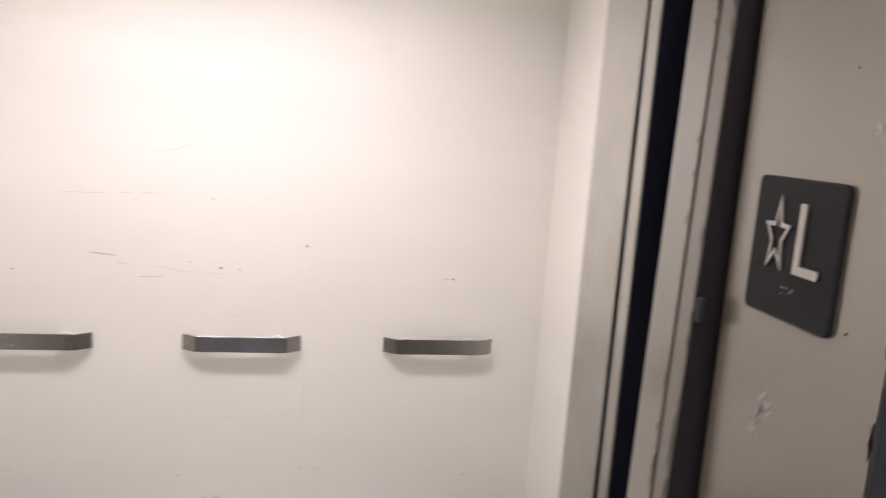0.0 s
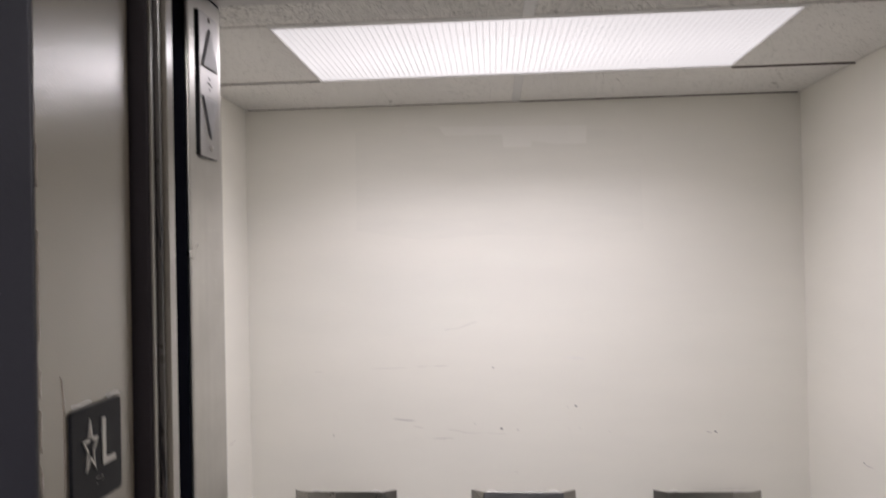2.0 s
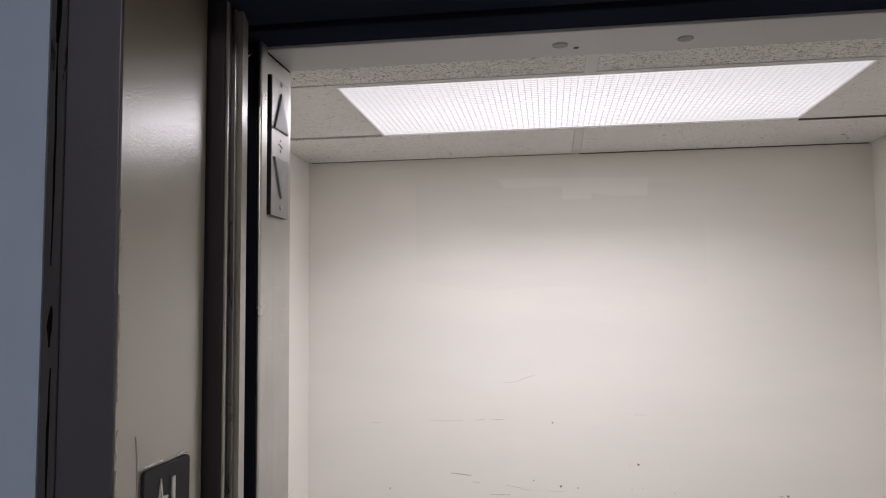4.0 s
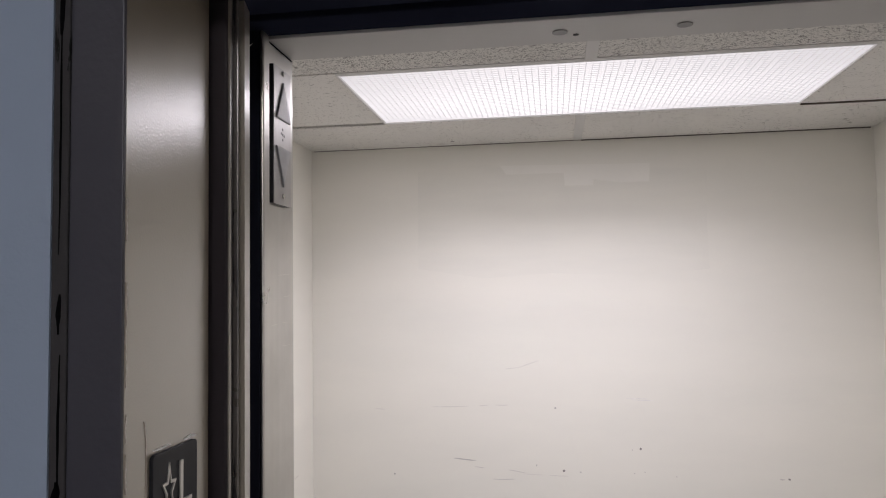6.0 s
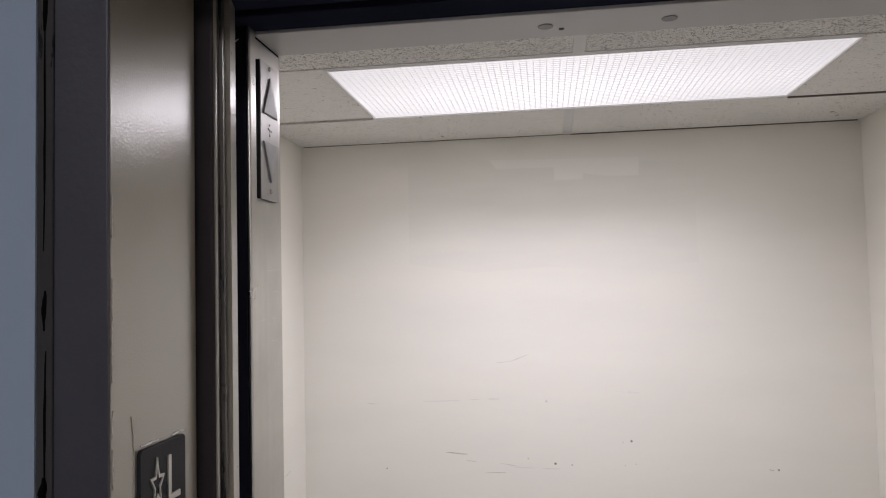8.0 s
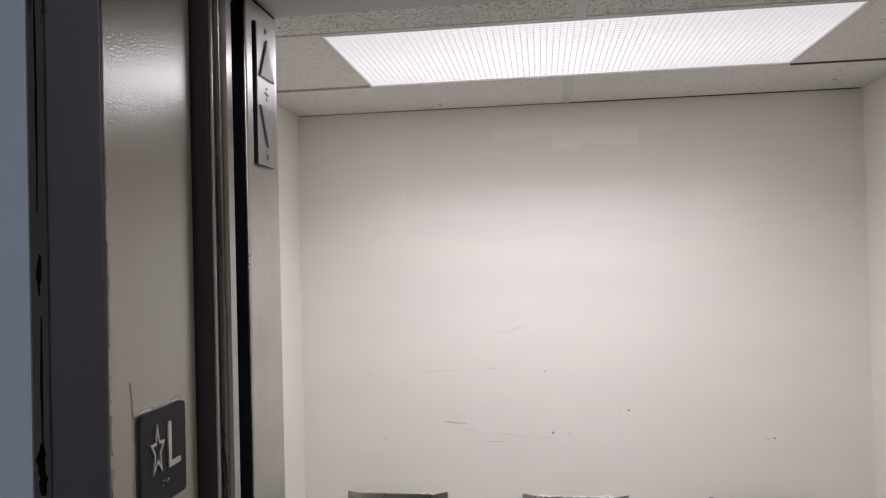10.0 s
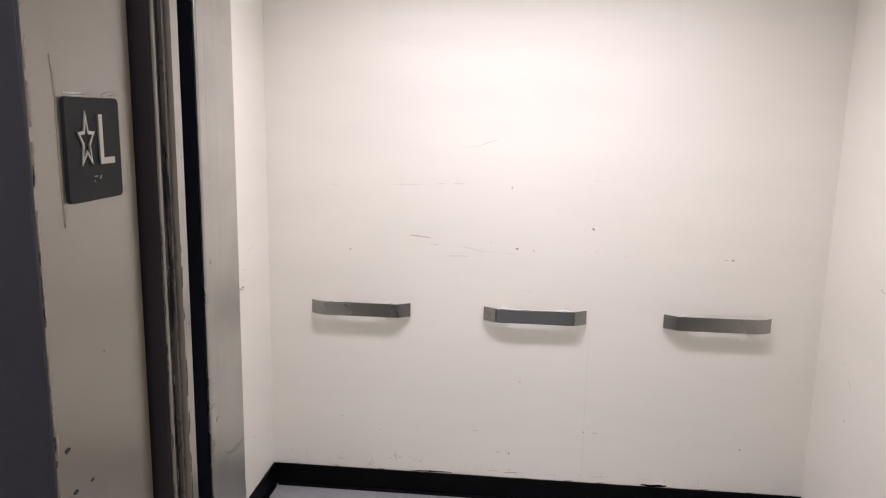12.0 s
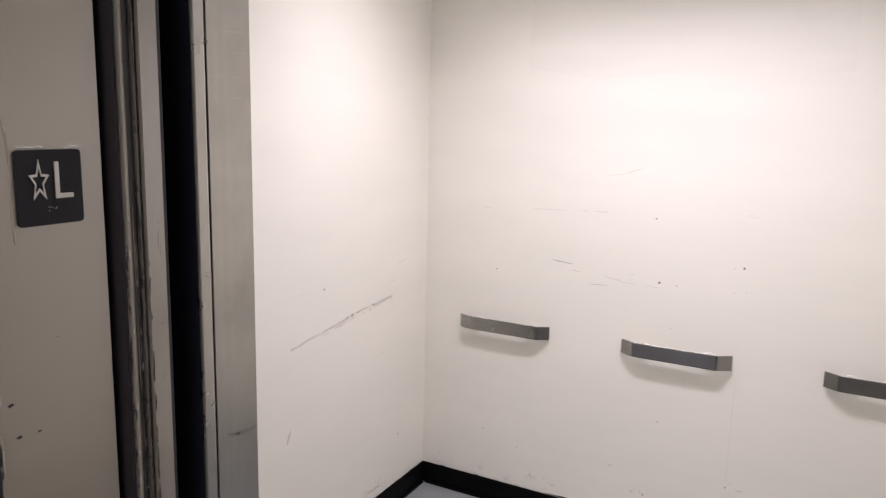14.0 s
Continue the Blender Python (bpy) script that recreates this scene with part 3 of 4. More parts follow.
handrail(-0.004, False, False, M_BAR, "flat darker steel handrail with two sharply bent ends")
handrail(0.651, False, True, M_BAR, "flat brushed steel handrail with one curved end")


# ---- floor signs on the jambs ----
def star_outline(w, h, inner, scale=1.0):
    pts = []
    for k in range(10):
        r = 1.0 if k % 2 == 0 else inner
        a = radians(90 + 36 * k)
        pts.append((r * math.cos(a) * w / 1.9 * scale, r * math.sin(a) * h / 1.81 * scale))
    return pts


def ring(outer, inner, depth):
    bm = bmesh.new()
    n = len(outer)
    lo = [bm.verts.new((x, y, 0)) for x, y in outer]
    hi = [bm.verts.new((x * 0.985, y * 0.985, depth)) for x, y in outer]
    li = [bm.verts.new((x, y, 0)) for x, y in inner]
    ui = [bm.verts.new((x, y, depth)) for x, y in inner]
    for k in range(n):
        j = (k + 1) % n
        bm.faces.new((lo[k], lo[j], hi[j], hi[k]))
        bm.faces.new((hi[k], hi[j], ui[j], ui[k]))
        bm.faces.new((ui[k], ui[j], li[j], li[k]))
        bm.faces.new((li[k], li[j], lo[j], lo[k]))
    return bm


def floor_sign(m):
    thing = holder("floor_sign", m, "black square tactile sign with raised silver star and letter", "sign", "floor signs on the jambs")
    part("plate", prism(rounded(0.097, 0.1035, 0.006), 0.0042, 0.0008), M_SIGN, thing, "matt black plate with rounded corners")
    bm = ring(star_outline(0.030, 0.055, 0.42), star_outline(0.030, 0.055, 0.42, 0.68), 0.0016)
    bmesh.ops.translate(bm, verts=bm.verts, vec=(-0.0168, 0.0085, 0.0043))
    part("star", bm, M_SILVER, thing, "raised silver star outline")
    curve = bpy.data.curves.new("letter", "FONT")
    curve.body = "L"
    curve.extrude, curve.bevel_depth = 0.0007, 0.0002
    curve.align_x = "LEFT"
    tmp = new("letter", curve)
    bpy.context.view_layer.update()
    me = bpy.data.meshes.new_from_object(tmp.evaluated_get(bpy.context.evaluated_depsgraph_get()))
    bpy.data.objects.remove(tmp)
    bm = bmesh.new()
    bm.from_mesh(me)
    xs = [v.co.x for v in bm.verts]
    ys = [v.co.y for v in bm.verts]
    for v in bm.verts:
        v.co.x = 0.0060 + (v.co.x - min(xs)) / (max(xs) - min(xs)) * 0.0265
        v.co.y = -0.0155 + (v.co.y - min(ys)) / (max(ys) - min(ys)) * 0.0505
        v.co.z += 0.0051
    part("letter", bm, M_SILVER, thing, "raised silver letter L")
    bm = bmesh.new()
    for dx, dy in ((0, 0), (0, -0.0046), (0.0023, 0), (0.0052, 0.0), (0.0095, -0.0023), (0.0118, 0.0), (0.0118, -0.0012)):
        made = bmesh.ops.create_uvsphere(bm, u_segments=10, v_segments=6, radius=0.0008)["verts"]
        bmesh.ops.translate(bm, verts=made, vec=(-0.0045 + dx, -0.0275 + dy, 0.0044))
    part("braille", bm, M_SILVER, thing, "raised braille dots", smooth=True)
    return thing


SIGN_Z = 1.4375
floor_sign(Matrix.Translation((JL, 0.0610, SIGN_Z)) @ Matrix(((0, 0, 1, 0), (1, 0, 0, 0), (0, 1, 0, 0), (0, 0, 0, 1))))
floor_sign(Matrix.Translation((JR, 0.0630, SIGN_Z)) @ Matrix(((0, 0, -1, 0), (-1, 0, 0, 0), (0, 1, 0, 0), (0, 0, 0, 1))))


# ---- direction lantern on the steel column ----
def lantern():
    m = Matrix.Translation((JL - 0.010, 0.4055, 1.9085)) @ Matrix(((0, 0, 1, 0), (1, 0, 0, 0), (0, 1, 0, 0), (0, 0, 0, 1)))
    thing = holder("direction_lantern", m, "brushed steel lantern plate with up and down arrows", "lantern")
    part("backing", box(-0.0372, 0.036, -0.110, 0.110, 0.0002, 0.0066, 0.0005), M_DARK, thing, "black box behind the plate")
    part("faceplate", box(-0.0365, 0.0365, -0.1105, 0.1105, 0.0068, 0.0080, 0.0004), M_PLATE, thing, "brushed steel faceplate")
    for name, base, tip in (("up_arrow", 0.0265, 0.0885), ("down_arrow", -0.0185, -0.0815)):
        mid = (base + tip) / 2
        for kind, size, low, thick in (("side", 1.0, 0.0081, 0.0024), ("face", 0.96, 0.0106, 0.0005)):
            rise = -1 if tip < base else 1
            foot, peak = base + rise * 0.035 * (1 - size), tip - rise * 0.105 * (1 - size)
            tri = [(-0.030 * size, foot), (0.030 * size, foot), (0.0, peak)]
            bm = prism(tri if tip > base else tri[::-1], thick, 0.0004 if kind == "side" else 0.0)
            bmesh.ops.translate(bm, verts=bm.verts, vec=(0, 0, low))
            if kind == "side":
                arrow = part(name, bm, M_ARROW_SIDE, thing, "raised triangle with darker sides")
            else:
                part("arrow_face", bm, M_ARROW, arrow, "frosted pale grey face")
    for v in (0.1035, -0.0955):
        part("screw", disc(0.0040, 0.0018, 18, (0.001, v, 0.0081), 0.0007), M_SCREW, thing, "domed steel screw")
    for dx, dy in ((0, 0), (0.0062, -0.001), (-0.0062, 0.001), (0, 0.0085), (0, -0.0085)):
        part("speaker_hole", disc(0.0021, 0.0003, 12, (dx, 0.0035 + dy, 0.0081)), M_DARK, thing)
    return thing


lantern()

# ---- small round covers under the car header ----
for x, y, r in ((-0.082, 0.421, 0.012), (0.106, 0.423, 0.012), (-0.057, 0.436, 0.0045)):
    bm = disc(r, 0.0009, 24, bevel=0.0003)
    bmesh.ops.transform(bm, matrix=pose(x, y, HEAD - 0.0002, 180, 0, 0), verts=bm.verts)
    thing = finish("header_cover", bm, M_COVER if r > 0.01 else M_DARK)
    tagged(thing, "small round steel cover under the car header" if r > 0.01 else "small dark hole plug under the car header", "cover", "covers under the header")

# ---- wear: scuffs, chips, dents ----
def blade(length, width, seed, wave=0.25, steps=9):
    """Outline of a thin ragged mark along local x."""
    rnd = random.Random(seed)
    up, down = [], []
    for k in range(steps + 1):
        f = k / steps
        w = width * (0.25 + 0.75 * math.sin(math.pi * min(max(f, 0.04), 0.96)) ** 0.6) / 2
        mid = width * wave * math.sin(5 * f + seed)
        up.append(((f - 0.5) * length, mid + w * rnd.uniform(0.55, 1.25)))
        down.append(((f - 0.5) * length, mid - w * rnd.uniform(0.55, 1.25)))
    return up + down[::-1]


def blot(radius, seed, squash=1.0):
    rnd = random.Random(seed)
    return [(radius * rnd.uniform(0.6, 1.2) * math.cos(2 * math.pi * k / 9), squash * radius * rnd.uniform(0.6, 1.2) * math.sin(2 * math.pi * k / 9)) for k in range(9)]


def on_plane(axis, value, sign):
    """Local xy of a mark to a wall: across, up, out of it."""
    if axis == "y":
        return Matrix(((1, 0, 0, 0), (0, 0, sign, value), (0, 1, 0, 0), (0, 0, 0, 1)))
    if axis == "x":
        return Matrix(((0, 0, sign, value), (1, 0, 0, 0), (0, 1, 0, 0), (0, 0, 0, 1)))
    return Matrix(((1, 0, 0, 0), (0, 1, 0, 0), (0, 0, sign, value), (0, 0, 0, 1)))


MARKS = [0]


def streak(parent, plane, a, b, width, material, name="scuff", thick=0.0005, wave=0.25):
    MARKS[0] += 1
    d = Vector(b) - Vector(a)
    bm = prism(blade(d.length, width * (0.7 if name == "scuff" else 1.0), MARKS[0], wave), thick)
    turn = Matrix.Translation(((a[0] + b[0]) / 2, (a[1] + b[1]) / 2, 0.0002)) @ Matrix.Rotation(math.atan2(d.y, d.x), 4, "Z")
    bmesh.ops.transform(bm, matrix=plane @ turn, verts=bm.verts)
    return part(name, bm, material, parent)


def spot(parent, plane, at, radius, material, name="chip", squash=1.0, thick=0.0005):
    MARKS[0] += 1
    bm = prism(blot(radius * (0.72 if name == "chip" else 1.0), MARKS[0], squash), thick)
    bmesh.ops.transform(bm, matrix=plane @ Matrix.Translation((*at, 0.0002)), verts=bm.verts)
    return part(name, bm, material, parent)


def ridge(parent, plane, points, width, height, material, name, seed):
    """A rounded bead of dried paint along a path of points, uneven in width."""
    rnd = random.Random(seed)
    bm = bmesh.new()
    rings = []
    steps = 22
    for k in range(steps + 1):
        f = k / steps * (len(points) - 1)
        n = min(int(f), len(points) - 2)
        c = Vector(points[n]).lerp(Vector(points[n + 1]), f - n)
        w = width * (0.15 + 0.85 * math.sin(math.pi * min(max(k / steps, 0.03), 0.97)) ** 0.5) * rnd.uniform(0.75, 1.2) / 2
        c.x += rnd.uniform(-0.15, 0.15) * width
        rings.append([bm.verts.new((c.x - w * math.cos(radians(a)), c.y, 0.0001 + height * math.sin(radians(a)))) for a in (0, 36, 72, 108, 144, 180)])
    for a, b in zip(rings, rings[1:]):
        for k in range(5):
            bm.faces.new((a[k], a[k + 1], b[k + 1], b[k]))
        bm.faces.new((a[5], a[0], b[0], b[5]))
    bm.faces.new(rings[0][::-1])
    bm.faces.new(rings[-1])
    bmesh.ops.transform(bm, matrix=plane, verts=bm.verts)
    return part(name, bm, material, parent, smooth=True)


P_BACK = on_plane("y", BACK, -1)
P_LEFT = on_plane("x", -CW, 1)
P_RIGHT = on_plane("x", CW, -1)
P_JL = on_plane("x", JL, 1)
P_JR = on_plane("x", JR, -1)
P_COL = on_plane("x", JL - 0.010, 1)
P_CEIL = on_plane("z", CEIL, -1)

# back wall
for a, b, w in (((-0.475, 1.039), (-0.396, 1.034), 0.007), ((-0.319, 1.235), (-0.274, 1.235), 0.0026),
                ((-0.332, 0.967), (-0.258, 0.968), 0.0030), ((-0.743, 0.312), (-0.727, 0.313), 0.004),
                ((0.234, 0.303), (0.256, 0.301), 0.004), ((-0.096, 0.119), (-0.036, 0.121), 0.006)):
    streak(wall_back, P_BACK, a, b, w * 0.8, M_SCUFFM)
for a, b, w in (((-0.399, 1.010), (-0.366, 1.008), 0.004), ((-0.771, 1.219), (-0.735, 1.217), 0.003), ((-0.554, 1.227), (-0.424, 1.229), 0.0026),
                ((-0.381, 1.232), (-0.346, 1.234), 0.003), ((-0.281, 1.367), (-0.230, 1.371), 0.0028), ((-0.230, 1.371), (-0.162, 1.397), 0.0034),
                ((-0.275, 1.001), (-0.212, 0.992), 0.003), ((0.658, 0.988), (0.676, 0.987), 0.006), ((-0.222, 0.286), (-0.200, 0.283), 0.004),
                ((-0.522, 0.175), (-0.519, 0.140), 0.006), ((-0.749, 0.150), (-0.747, 0.128), 0.004),
                ((-0.160, 0.122), (-0.110, 0.124), 0.005), ((0.60, 0.782), (0.80, 0.786), 0.002), ((-0.222, 0.988), (-0.155, 0.986), 0.0018), ((-0.128, 0.985), (-0.062, 0.983), 0.0020)):
    streak(wall_back, P_BACK, a, b, w, M_SCUFFL)
for a, b, w in (((0.167, 1.258), (0.243, 1.254), 0.005), ((-0.10, 0.846), (-0.02, 0.844), 0.0025), ((0.15, 1.262), (0.22, 1.262), 0.003)):
    streak(wall_back, P_BACK, a, b, w, M_SCUFFW)
for x, z, r in ((-0.700, 0.979, 0.0042), (-0.103, 1.226, 0.0042), (-0.077, 1.002, 0.0062), (-0.174, 1.020, 0.003),
                (0.194, 1.084, 0.0065), (0.691, 0.988, 0.0055), (0.199, 0.304, 0.0045), (-0.048, 0.491, 0.0035),
                (0.776, 0.270, 0.0045), (-0.124, 0.202, 0.004), (-0.080, 0.198, 0.005)):
    spot(wall_back, P_BACK, (x, z), r, M_SCUFF)
for x, z, r in ((0.165, 1.080, 0.003), (-0.018, 0.998, 0.005), (0.170, 0.998, 0.0035), (0.207, 1.003, 0.0035), (0.315, 0.989, 0.0035), (-0.583, 0.265, 0.004),
                (-0.434, 0.287, 0.003), (-0.209, 0.285, 0.0035), (0.691, 0.540, 0.0035), (-0.266, 0.192, 0.004), (-0.026, 0.844, 0.003), (-0.505, 0.155, 0.006), (-0.54, 0.150, 0.005)):
    spot(wall_back, P_BACK, (x, z), r, M_SCUFFL)
for z0, z1 in ((0.13, 0.31), (0.30, 0.52), (0.50, 0.70)):
    streak(wall_back, P_BACK, (0.199, z0), (0.199, z1), 0.0024, M_SMEAR, "joint", 0.0001, 0.1)
for k in range(16):
    rnd = random.Random(300 + k)
    x = rnd.uniform(-1.0, 1.0)
    streak(wall_back, P_BACK, (x, rnd.uniform(0.108, 0.15)), (x + rnd.uniform(-0.008, 0.008), rnd.uniform(0.112, 0.17)), rnd.uniform(0.0015, 0.0035), M_SCUFFL)
# grime kicked up by the base, in smudged clusters
def smudge(wall, plane, u, z, wide, tall, count, seed, upright=True):
    rnd = random.Random(seed)
    for k in range(count):
        a, b = u + rnd.gauss(0, wide / 2), max(0.108, z + rnd.gauss(0, tall / 2))
        long = rnd.uniform(0.003, 0.013)
        d = (rnd.uniform(-0.002, 0.002), long) if upright else (long, rnd.uniform(-0.002, 0.002))
        streak(wall, plane, (a, b), (a + d[0], b + d[1]), rnd.uniform(0.0012, 0.0036), rnd.choice((M_SCUFFL, M_SCUFFL, M_SMEAR, M_SCUFFM)))


for k, (u, z, wide, tall, count) in enumerate(((-0.741, 0.135, 0.012, 0.022, 8), (-0.529, 0.142, 0.024, 0.028, 16), (-0.614, 0.122, 0.06, 0.014, 10), (-0.435, 0.150, 0.035, 0.03, 9),
                                               (-0.095, 0.203, 0.04, 0.010, 7), (-0.02, 0.128, 0.08, 0.02, 12), (0.22, 0.310, 0.04, 0.012, 5), (0.46, 0.122, 0.06, 0.016, 10))):
    smudge(wall_back, P_BACK, u, z, wide, tall, count, 1200 + k, k % 3 != 2)
for k, (u, z, wide, tall, count) in enumerate(((1.577, 0.142, 0.05, 0.018, 16), (1.625, 0.140, 0.05, 0.022, 22), (1.675, 0.128, 0.03, 0.012, 9))):
    smudge(wall_left, P_LEFT, u, z, wide, tall, count, 1300 + k)
for u, z, w, seed in ((-1.008, 0.1035, 0.0055, 1), (-0.996, 0.1045, 0.0045, 2)):
    spot(wall_back, P_BACK, (u, z), w, M_CHALK, "caulk_blob", thick=0.004)
# older paint left bare under the ceiling
bm = prism([(-0.286, 2.119), (-0.262, 2.085), (-0.051, 2.083), (-0.048, 2.036), (0.052, 2.035), (0.055, 2.056), (0.150, 2.042), (0.252, 2.041), (0.256, 2.107), (0.02, 2.112)], 0.0004)
bmesh.ops.transform(bm, matrix=P_BACK @ Matrix.Translation((0, 0, 0.0002)), verts=bm.verts)
part("bare_patch", bm, M_PATCH, wall_back, "lighter strip of older cream paint")
# later touch-up brushed round that strip, its top edge ragged
outline = [(-0.60, 1.74), (-0.597, 2.107), (-0.56, 2.112), (-0.472, 2.121), (-0.33, 2.126), (-0.288, 2.116), (-0.266, 2.083), (-0.12, 2.082), (-0.053, 2.080), (-0.05, 2.033), (0.0, 2.030), (0.054, 2.032),
           (0.057, 2.053), (0.15, 2.039), (0.254, 2.038), (0.258, 2.092), (0.35, 2.086), (0.455, 2.080), (0.448, 1.90), (0.452, 1.72), (0.2, 1.70), (-0.1, 1.715), (-0.35, 1.70)]
bm = prism(outline, 0.00012)
bmesh.ops.transform(bm, matrix=P_BACK @ Matrix.Translation((0, 0, 0.00005)), verts=bm.verts)
part("touch_up", bm, M_TOUCH, wall_back, "slightly greyer brushed touch-up paint")
# paint line along the top of the base: chalky in places, torn and grimy in others
def base_line(wall, plane, a0, a1, count, seed):
    for k in range(count):
        rnd = random.Random(seed + k)
        u = a0 + (a1 - a0) * k / count + rnd.uniform(0, 0.03)
        long = rnd.uniform(0.015, 0.07)
        streak(wall, plane, (u, 0.1026), (u + long, 0.1026 + rnd.uniform(-0.0008, 0.0016)), rnd.uniform(0.0030, 0.0055), M_CHALK, wave=0.1)
        if k % 3 == 1:
            u += rnd.uniform(-0.02, 0.02)
            streak(wall, plane, (u, 0.1008), (u + rnd.uniform(0.01, 0.05), 0.1012 + rnd.uniform(0, 0.002)), rnd.uniform(0.0015, 0.003), M_BASE, "torn_edge", 0.0006, 0.2)
        if k % 3 == 0:
            u += rnd.uniform(-0.03, 0.03)
            z = rnd.uniform(0.108, 0.125)
            streak(wall, plane, (u, z), (u + rnd.uniform(0.01, 0.06), z + rnd.uniform(-0.002, 0.002)), rnd.uniform(0.003, 0.008), M_SMEAR, wave=0.2)


base_line(wall_back, P_BACK, -1.0, 0.97, 34, 500)
base_line(wall_left, P_LEFT, 0.95, 1.93, 20, 560)
for u0, u1, z, w in ((0.425, 0.52, 0.1045, 0.010), (0.48, 0.505, 0.108, 0.006), (-0.46, -0.30, 0.1035, 0.004)):
    streak(wall_back, P_BACK, (u0, z), (u1, z + 0.001), w, M_BASE, "torn_edge", 0.0012, 0.15)
streak(wall_back, P_BACK, (0.47, 0.1125), (0.515, 0.110), 0.004, M_CHALK, "torn_edge", 0.0015, 0.3)
# left wall: the long broken scrape and its neighbours
SCRAPE = ((1.09, 0.813), (1.231, 0.834), (1.35, 0.845), (1.437, 0.857), (1.533, 0.869), (1.624, 0.874), (1.735, 0.882))
rnd = random.Random(41)
for k in range(190):
    y = 1.10 + 0.632 * rnd.random() ** 0.75
    long = rnd.uniform(0.003, 0.016) * (1.5 if y < 1.35 else 1.0)
    lower = rnd.random() < 0.3 and y > 1.28
    ends = []
    for q in (y, min(y + long, 1.734)):
        n = max(i for i in range(6) if SCRAPE[i][0] <= q)
        (y0, z0), (y1, z1) = SCRAPE[n], SCRAPE[n + 1]
        ends.append((q, z0 + (z1 - z0) * (q - y0) / (y1 - y0) - (0.011 if lower else 0.0) + rnd.gauss(0, 0.0026)))
    dark = rnd.random() < (0.42 if 1.40 < y < 1.72 and not lower else 0.05)
    streak(wall_left, P_LEFT, ends[0], ends[1], rnd.uniform(0.0014, 0.0040) * (1.0 if y > 1.34 else 0.6), M_SCRAPE if dark else rnd.choice((M_SCUFFL, M_SCUFFM)), wave=0.1)
for a, b, w, m in (((1.118, 0.992), (1.30, 0.985), 0.0018, M_SMEAR), ((1.77, 1.000), (1.836, 1.007), 0.0025, M_SCUFFL), ((1.727, 0.939), (1.759, 0.940), 0.004, M_SCUFFL),
                   ((1.120, 0.517), (1.140, 0.559), 0.013, M_RUST), ((1.581, 0.138), (1.659, 0.137), 0.008, M_SCUFFL), ((1.52, 0.128), (1.575, 0.134), 0.006, M_SCUFFL),
                   ((1.645, 0.132), (1.655, 0.160), 0.005, M_SCUFFL)):
    streak(wall_left, P_LEFT, a, b, w, m, wave=0.1)
for at, r in (((1.673, 0.675), 0.004), ((1.792, 0.302), 0.005), ((1.317, 0.986), 0.005), ((1.40, 0.15), 0.006)):
    spot(wall_left, P_LEFT, at, r, M_SCUFF)
# right wall
for a, b, w in (((1.607, 0.981), (1.559, 0.984), 0.005), ((1.753, 0.656), (1.724, 0.628), 0.004), ((1.80, 0.70), (1.795, 0.685), 0.004)):
    streak(wall_right, P_RIGHT, a, b, w, M_SCUFFL)
spot(wall_right, P_RIGHT, (1.744, 0.510), 0.005, M_SCUFFL)
spot(wall_right, P_RIGHT, (1.609, 0.985), 0.004, M_SCUFF)

# jambs: chips, paint runs, a white scrape
jamb_left, jamb_right = [c for c in frame_ob.children if c.name.startswith("jamb")]
for at, r in (((-0.0155, 1.144), 0.0066), ((-0.007, 1.095), 0.0060), ((0.022, 1.0935), 0.0046), ((0.059, 1.223), 0.0015), ((0.145, 1.140), 0.003)):
    spot(jamb_left, P_JL, at, r, M_DARK, squash=0.6)
ridge(jamb_left, P_JL, ((0.0010, 1.527), (0.0042, 1.512), (0.0066, 1.487), (0.0066, 1.44), (0.0072, 1.386), (0.0080, 1.364)), 0.0034, 0.0009, M_RUN, "paint_run", 71)
for a, b, w in (((0.018, 1.4935), (0.055, 1.4925), 0.0022), ((0.085, 1.493), (0.112, 1.4925), 0.003)):
    streak(jamb_left, P_JL, a, b, w, M_SCUFFW, "paint_fleck", 0.0012)
for k in range(40):
    rnd = random.Random(700 + k)
    z = rnd.uniform(0.75, 1.5) if k % 4 else rnd.uniform(1.5, 2.0)
    y = WALL_Y + rnd.uniform(0.0022, 0.0032)
    streak(jamb_left if k % 2 else jamb_right, P_JL if k % 2 else P_JR, (y, z), (y + rnd.uniform(-0.0005, 0.0005), z + rnd.uniform(0.005, 0.026)), rnd.uniform(0.0014, 0.0032), M_DARK, "chip", 0.0003, 0.15)
rnd = random.Random(911)
for k in range(34):
    f = rnd.random()
    y, z = (0.0845 - 0.012 * f + rnd.uniform(-0.002, 0.002), 1.2865 + 0.032 * f ** 0.7) if k % 3 else (rnd.uniform(0.066, 0.079), rnd.uniform(1.303, 1.321))
    streak(jamb_right, P_JR, (y, z), (y - rnd.uniform(-0.001, 0.003), z + rnd.uniform(0.003, 0.009)), rnd.uniform(0.0010, 0.0030), rnd.choice((M_SCUFFW, M_SCUFFW, M_FLECK)))
for a, b, w in (((0.003, 1.529), (0.001, 1.520), 0.004), ((0.006, 1.5255), (0.002, 1.525), 0.0016)):
    streak(jamb_right, P_JR, a, b, w, M_SCUFFW)
for at, r in (((0.028, 1.564), 0.0010), ((0.002, 1.394), 0.0016)):
    spot(jamb_right, P_JR, at, r, M_CHIP)

rnd = random.Random(655)
z = 0.9
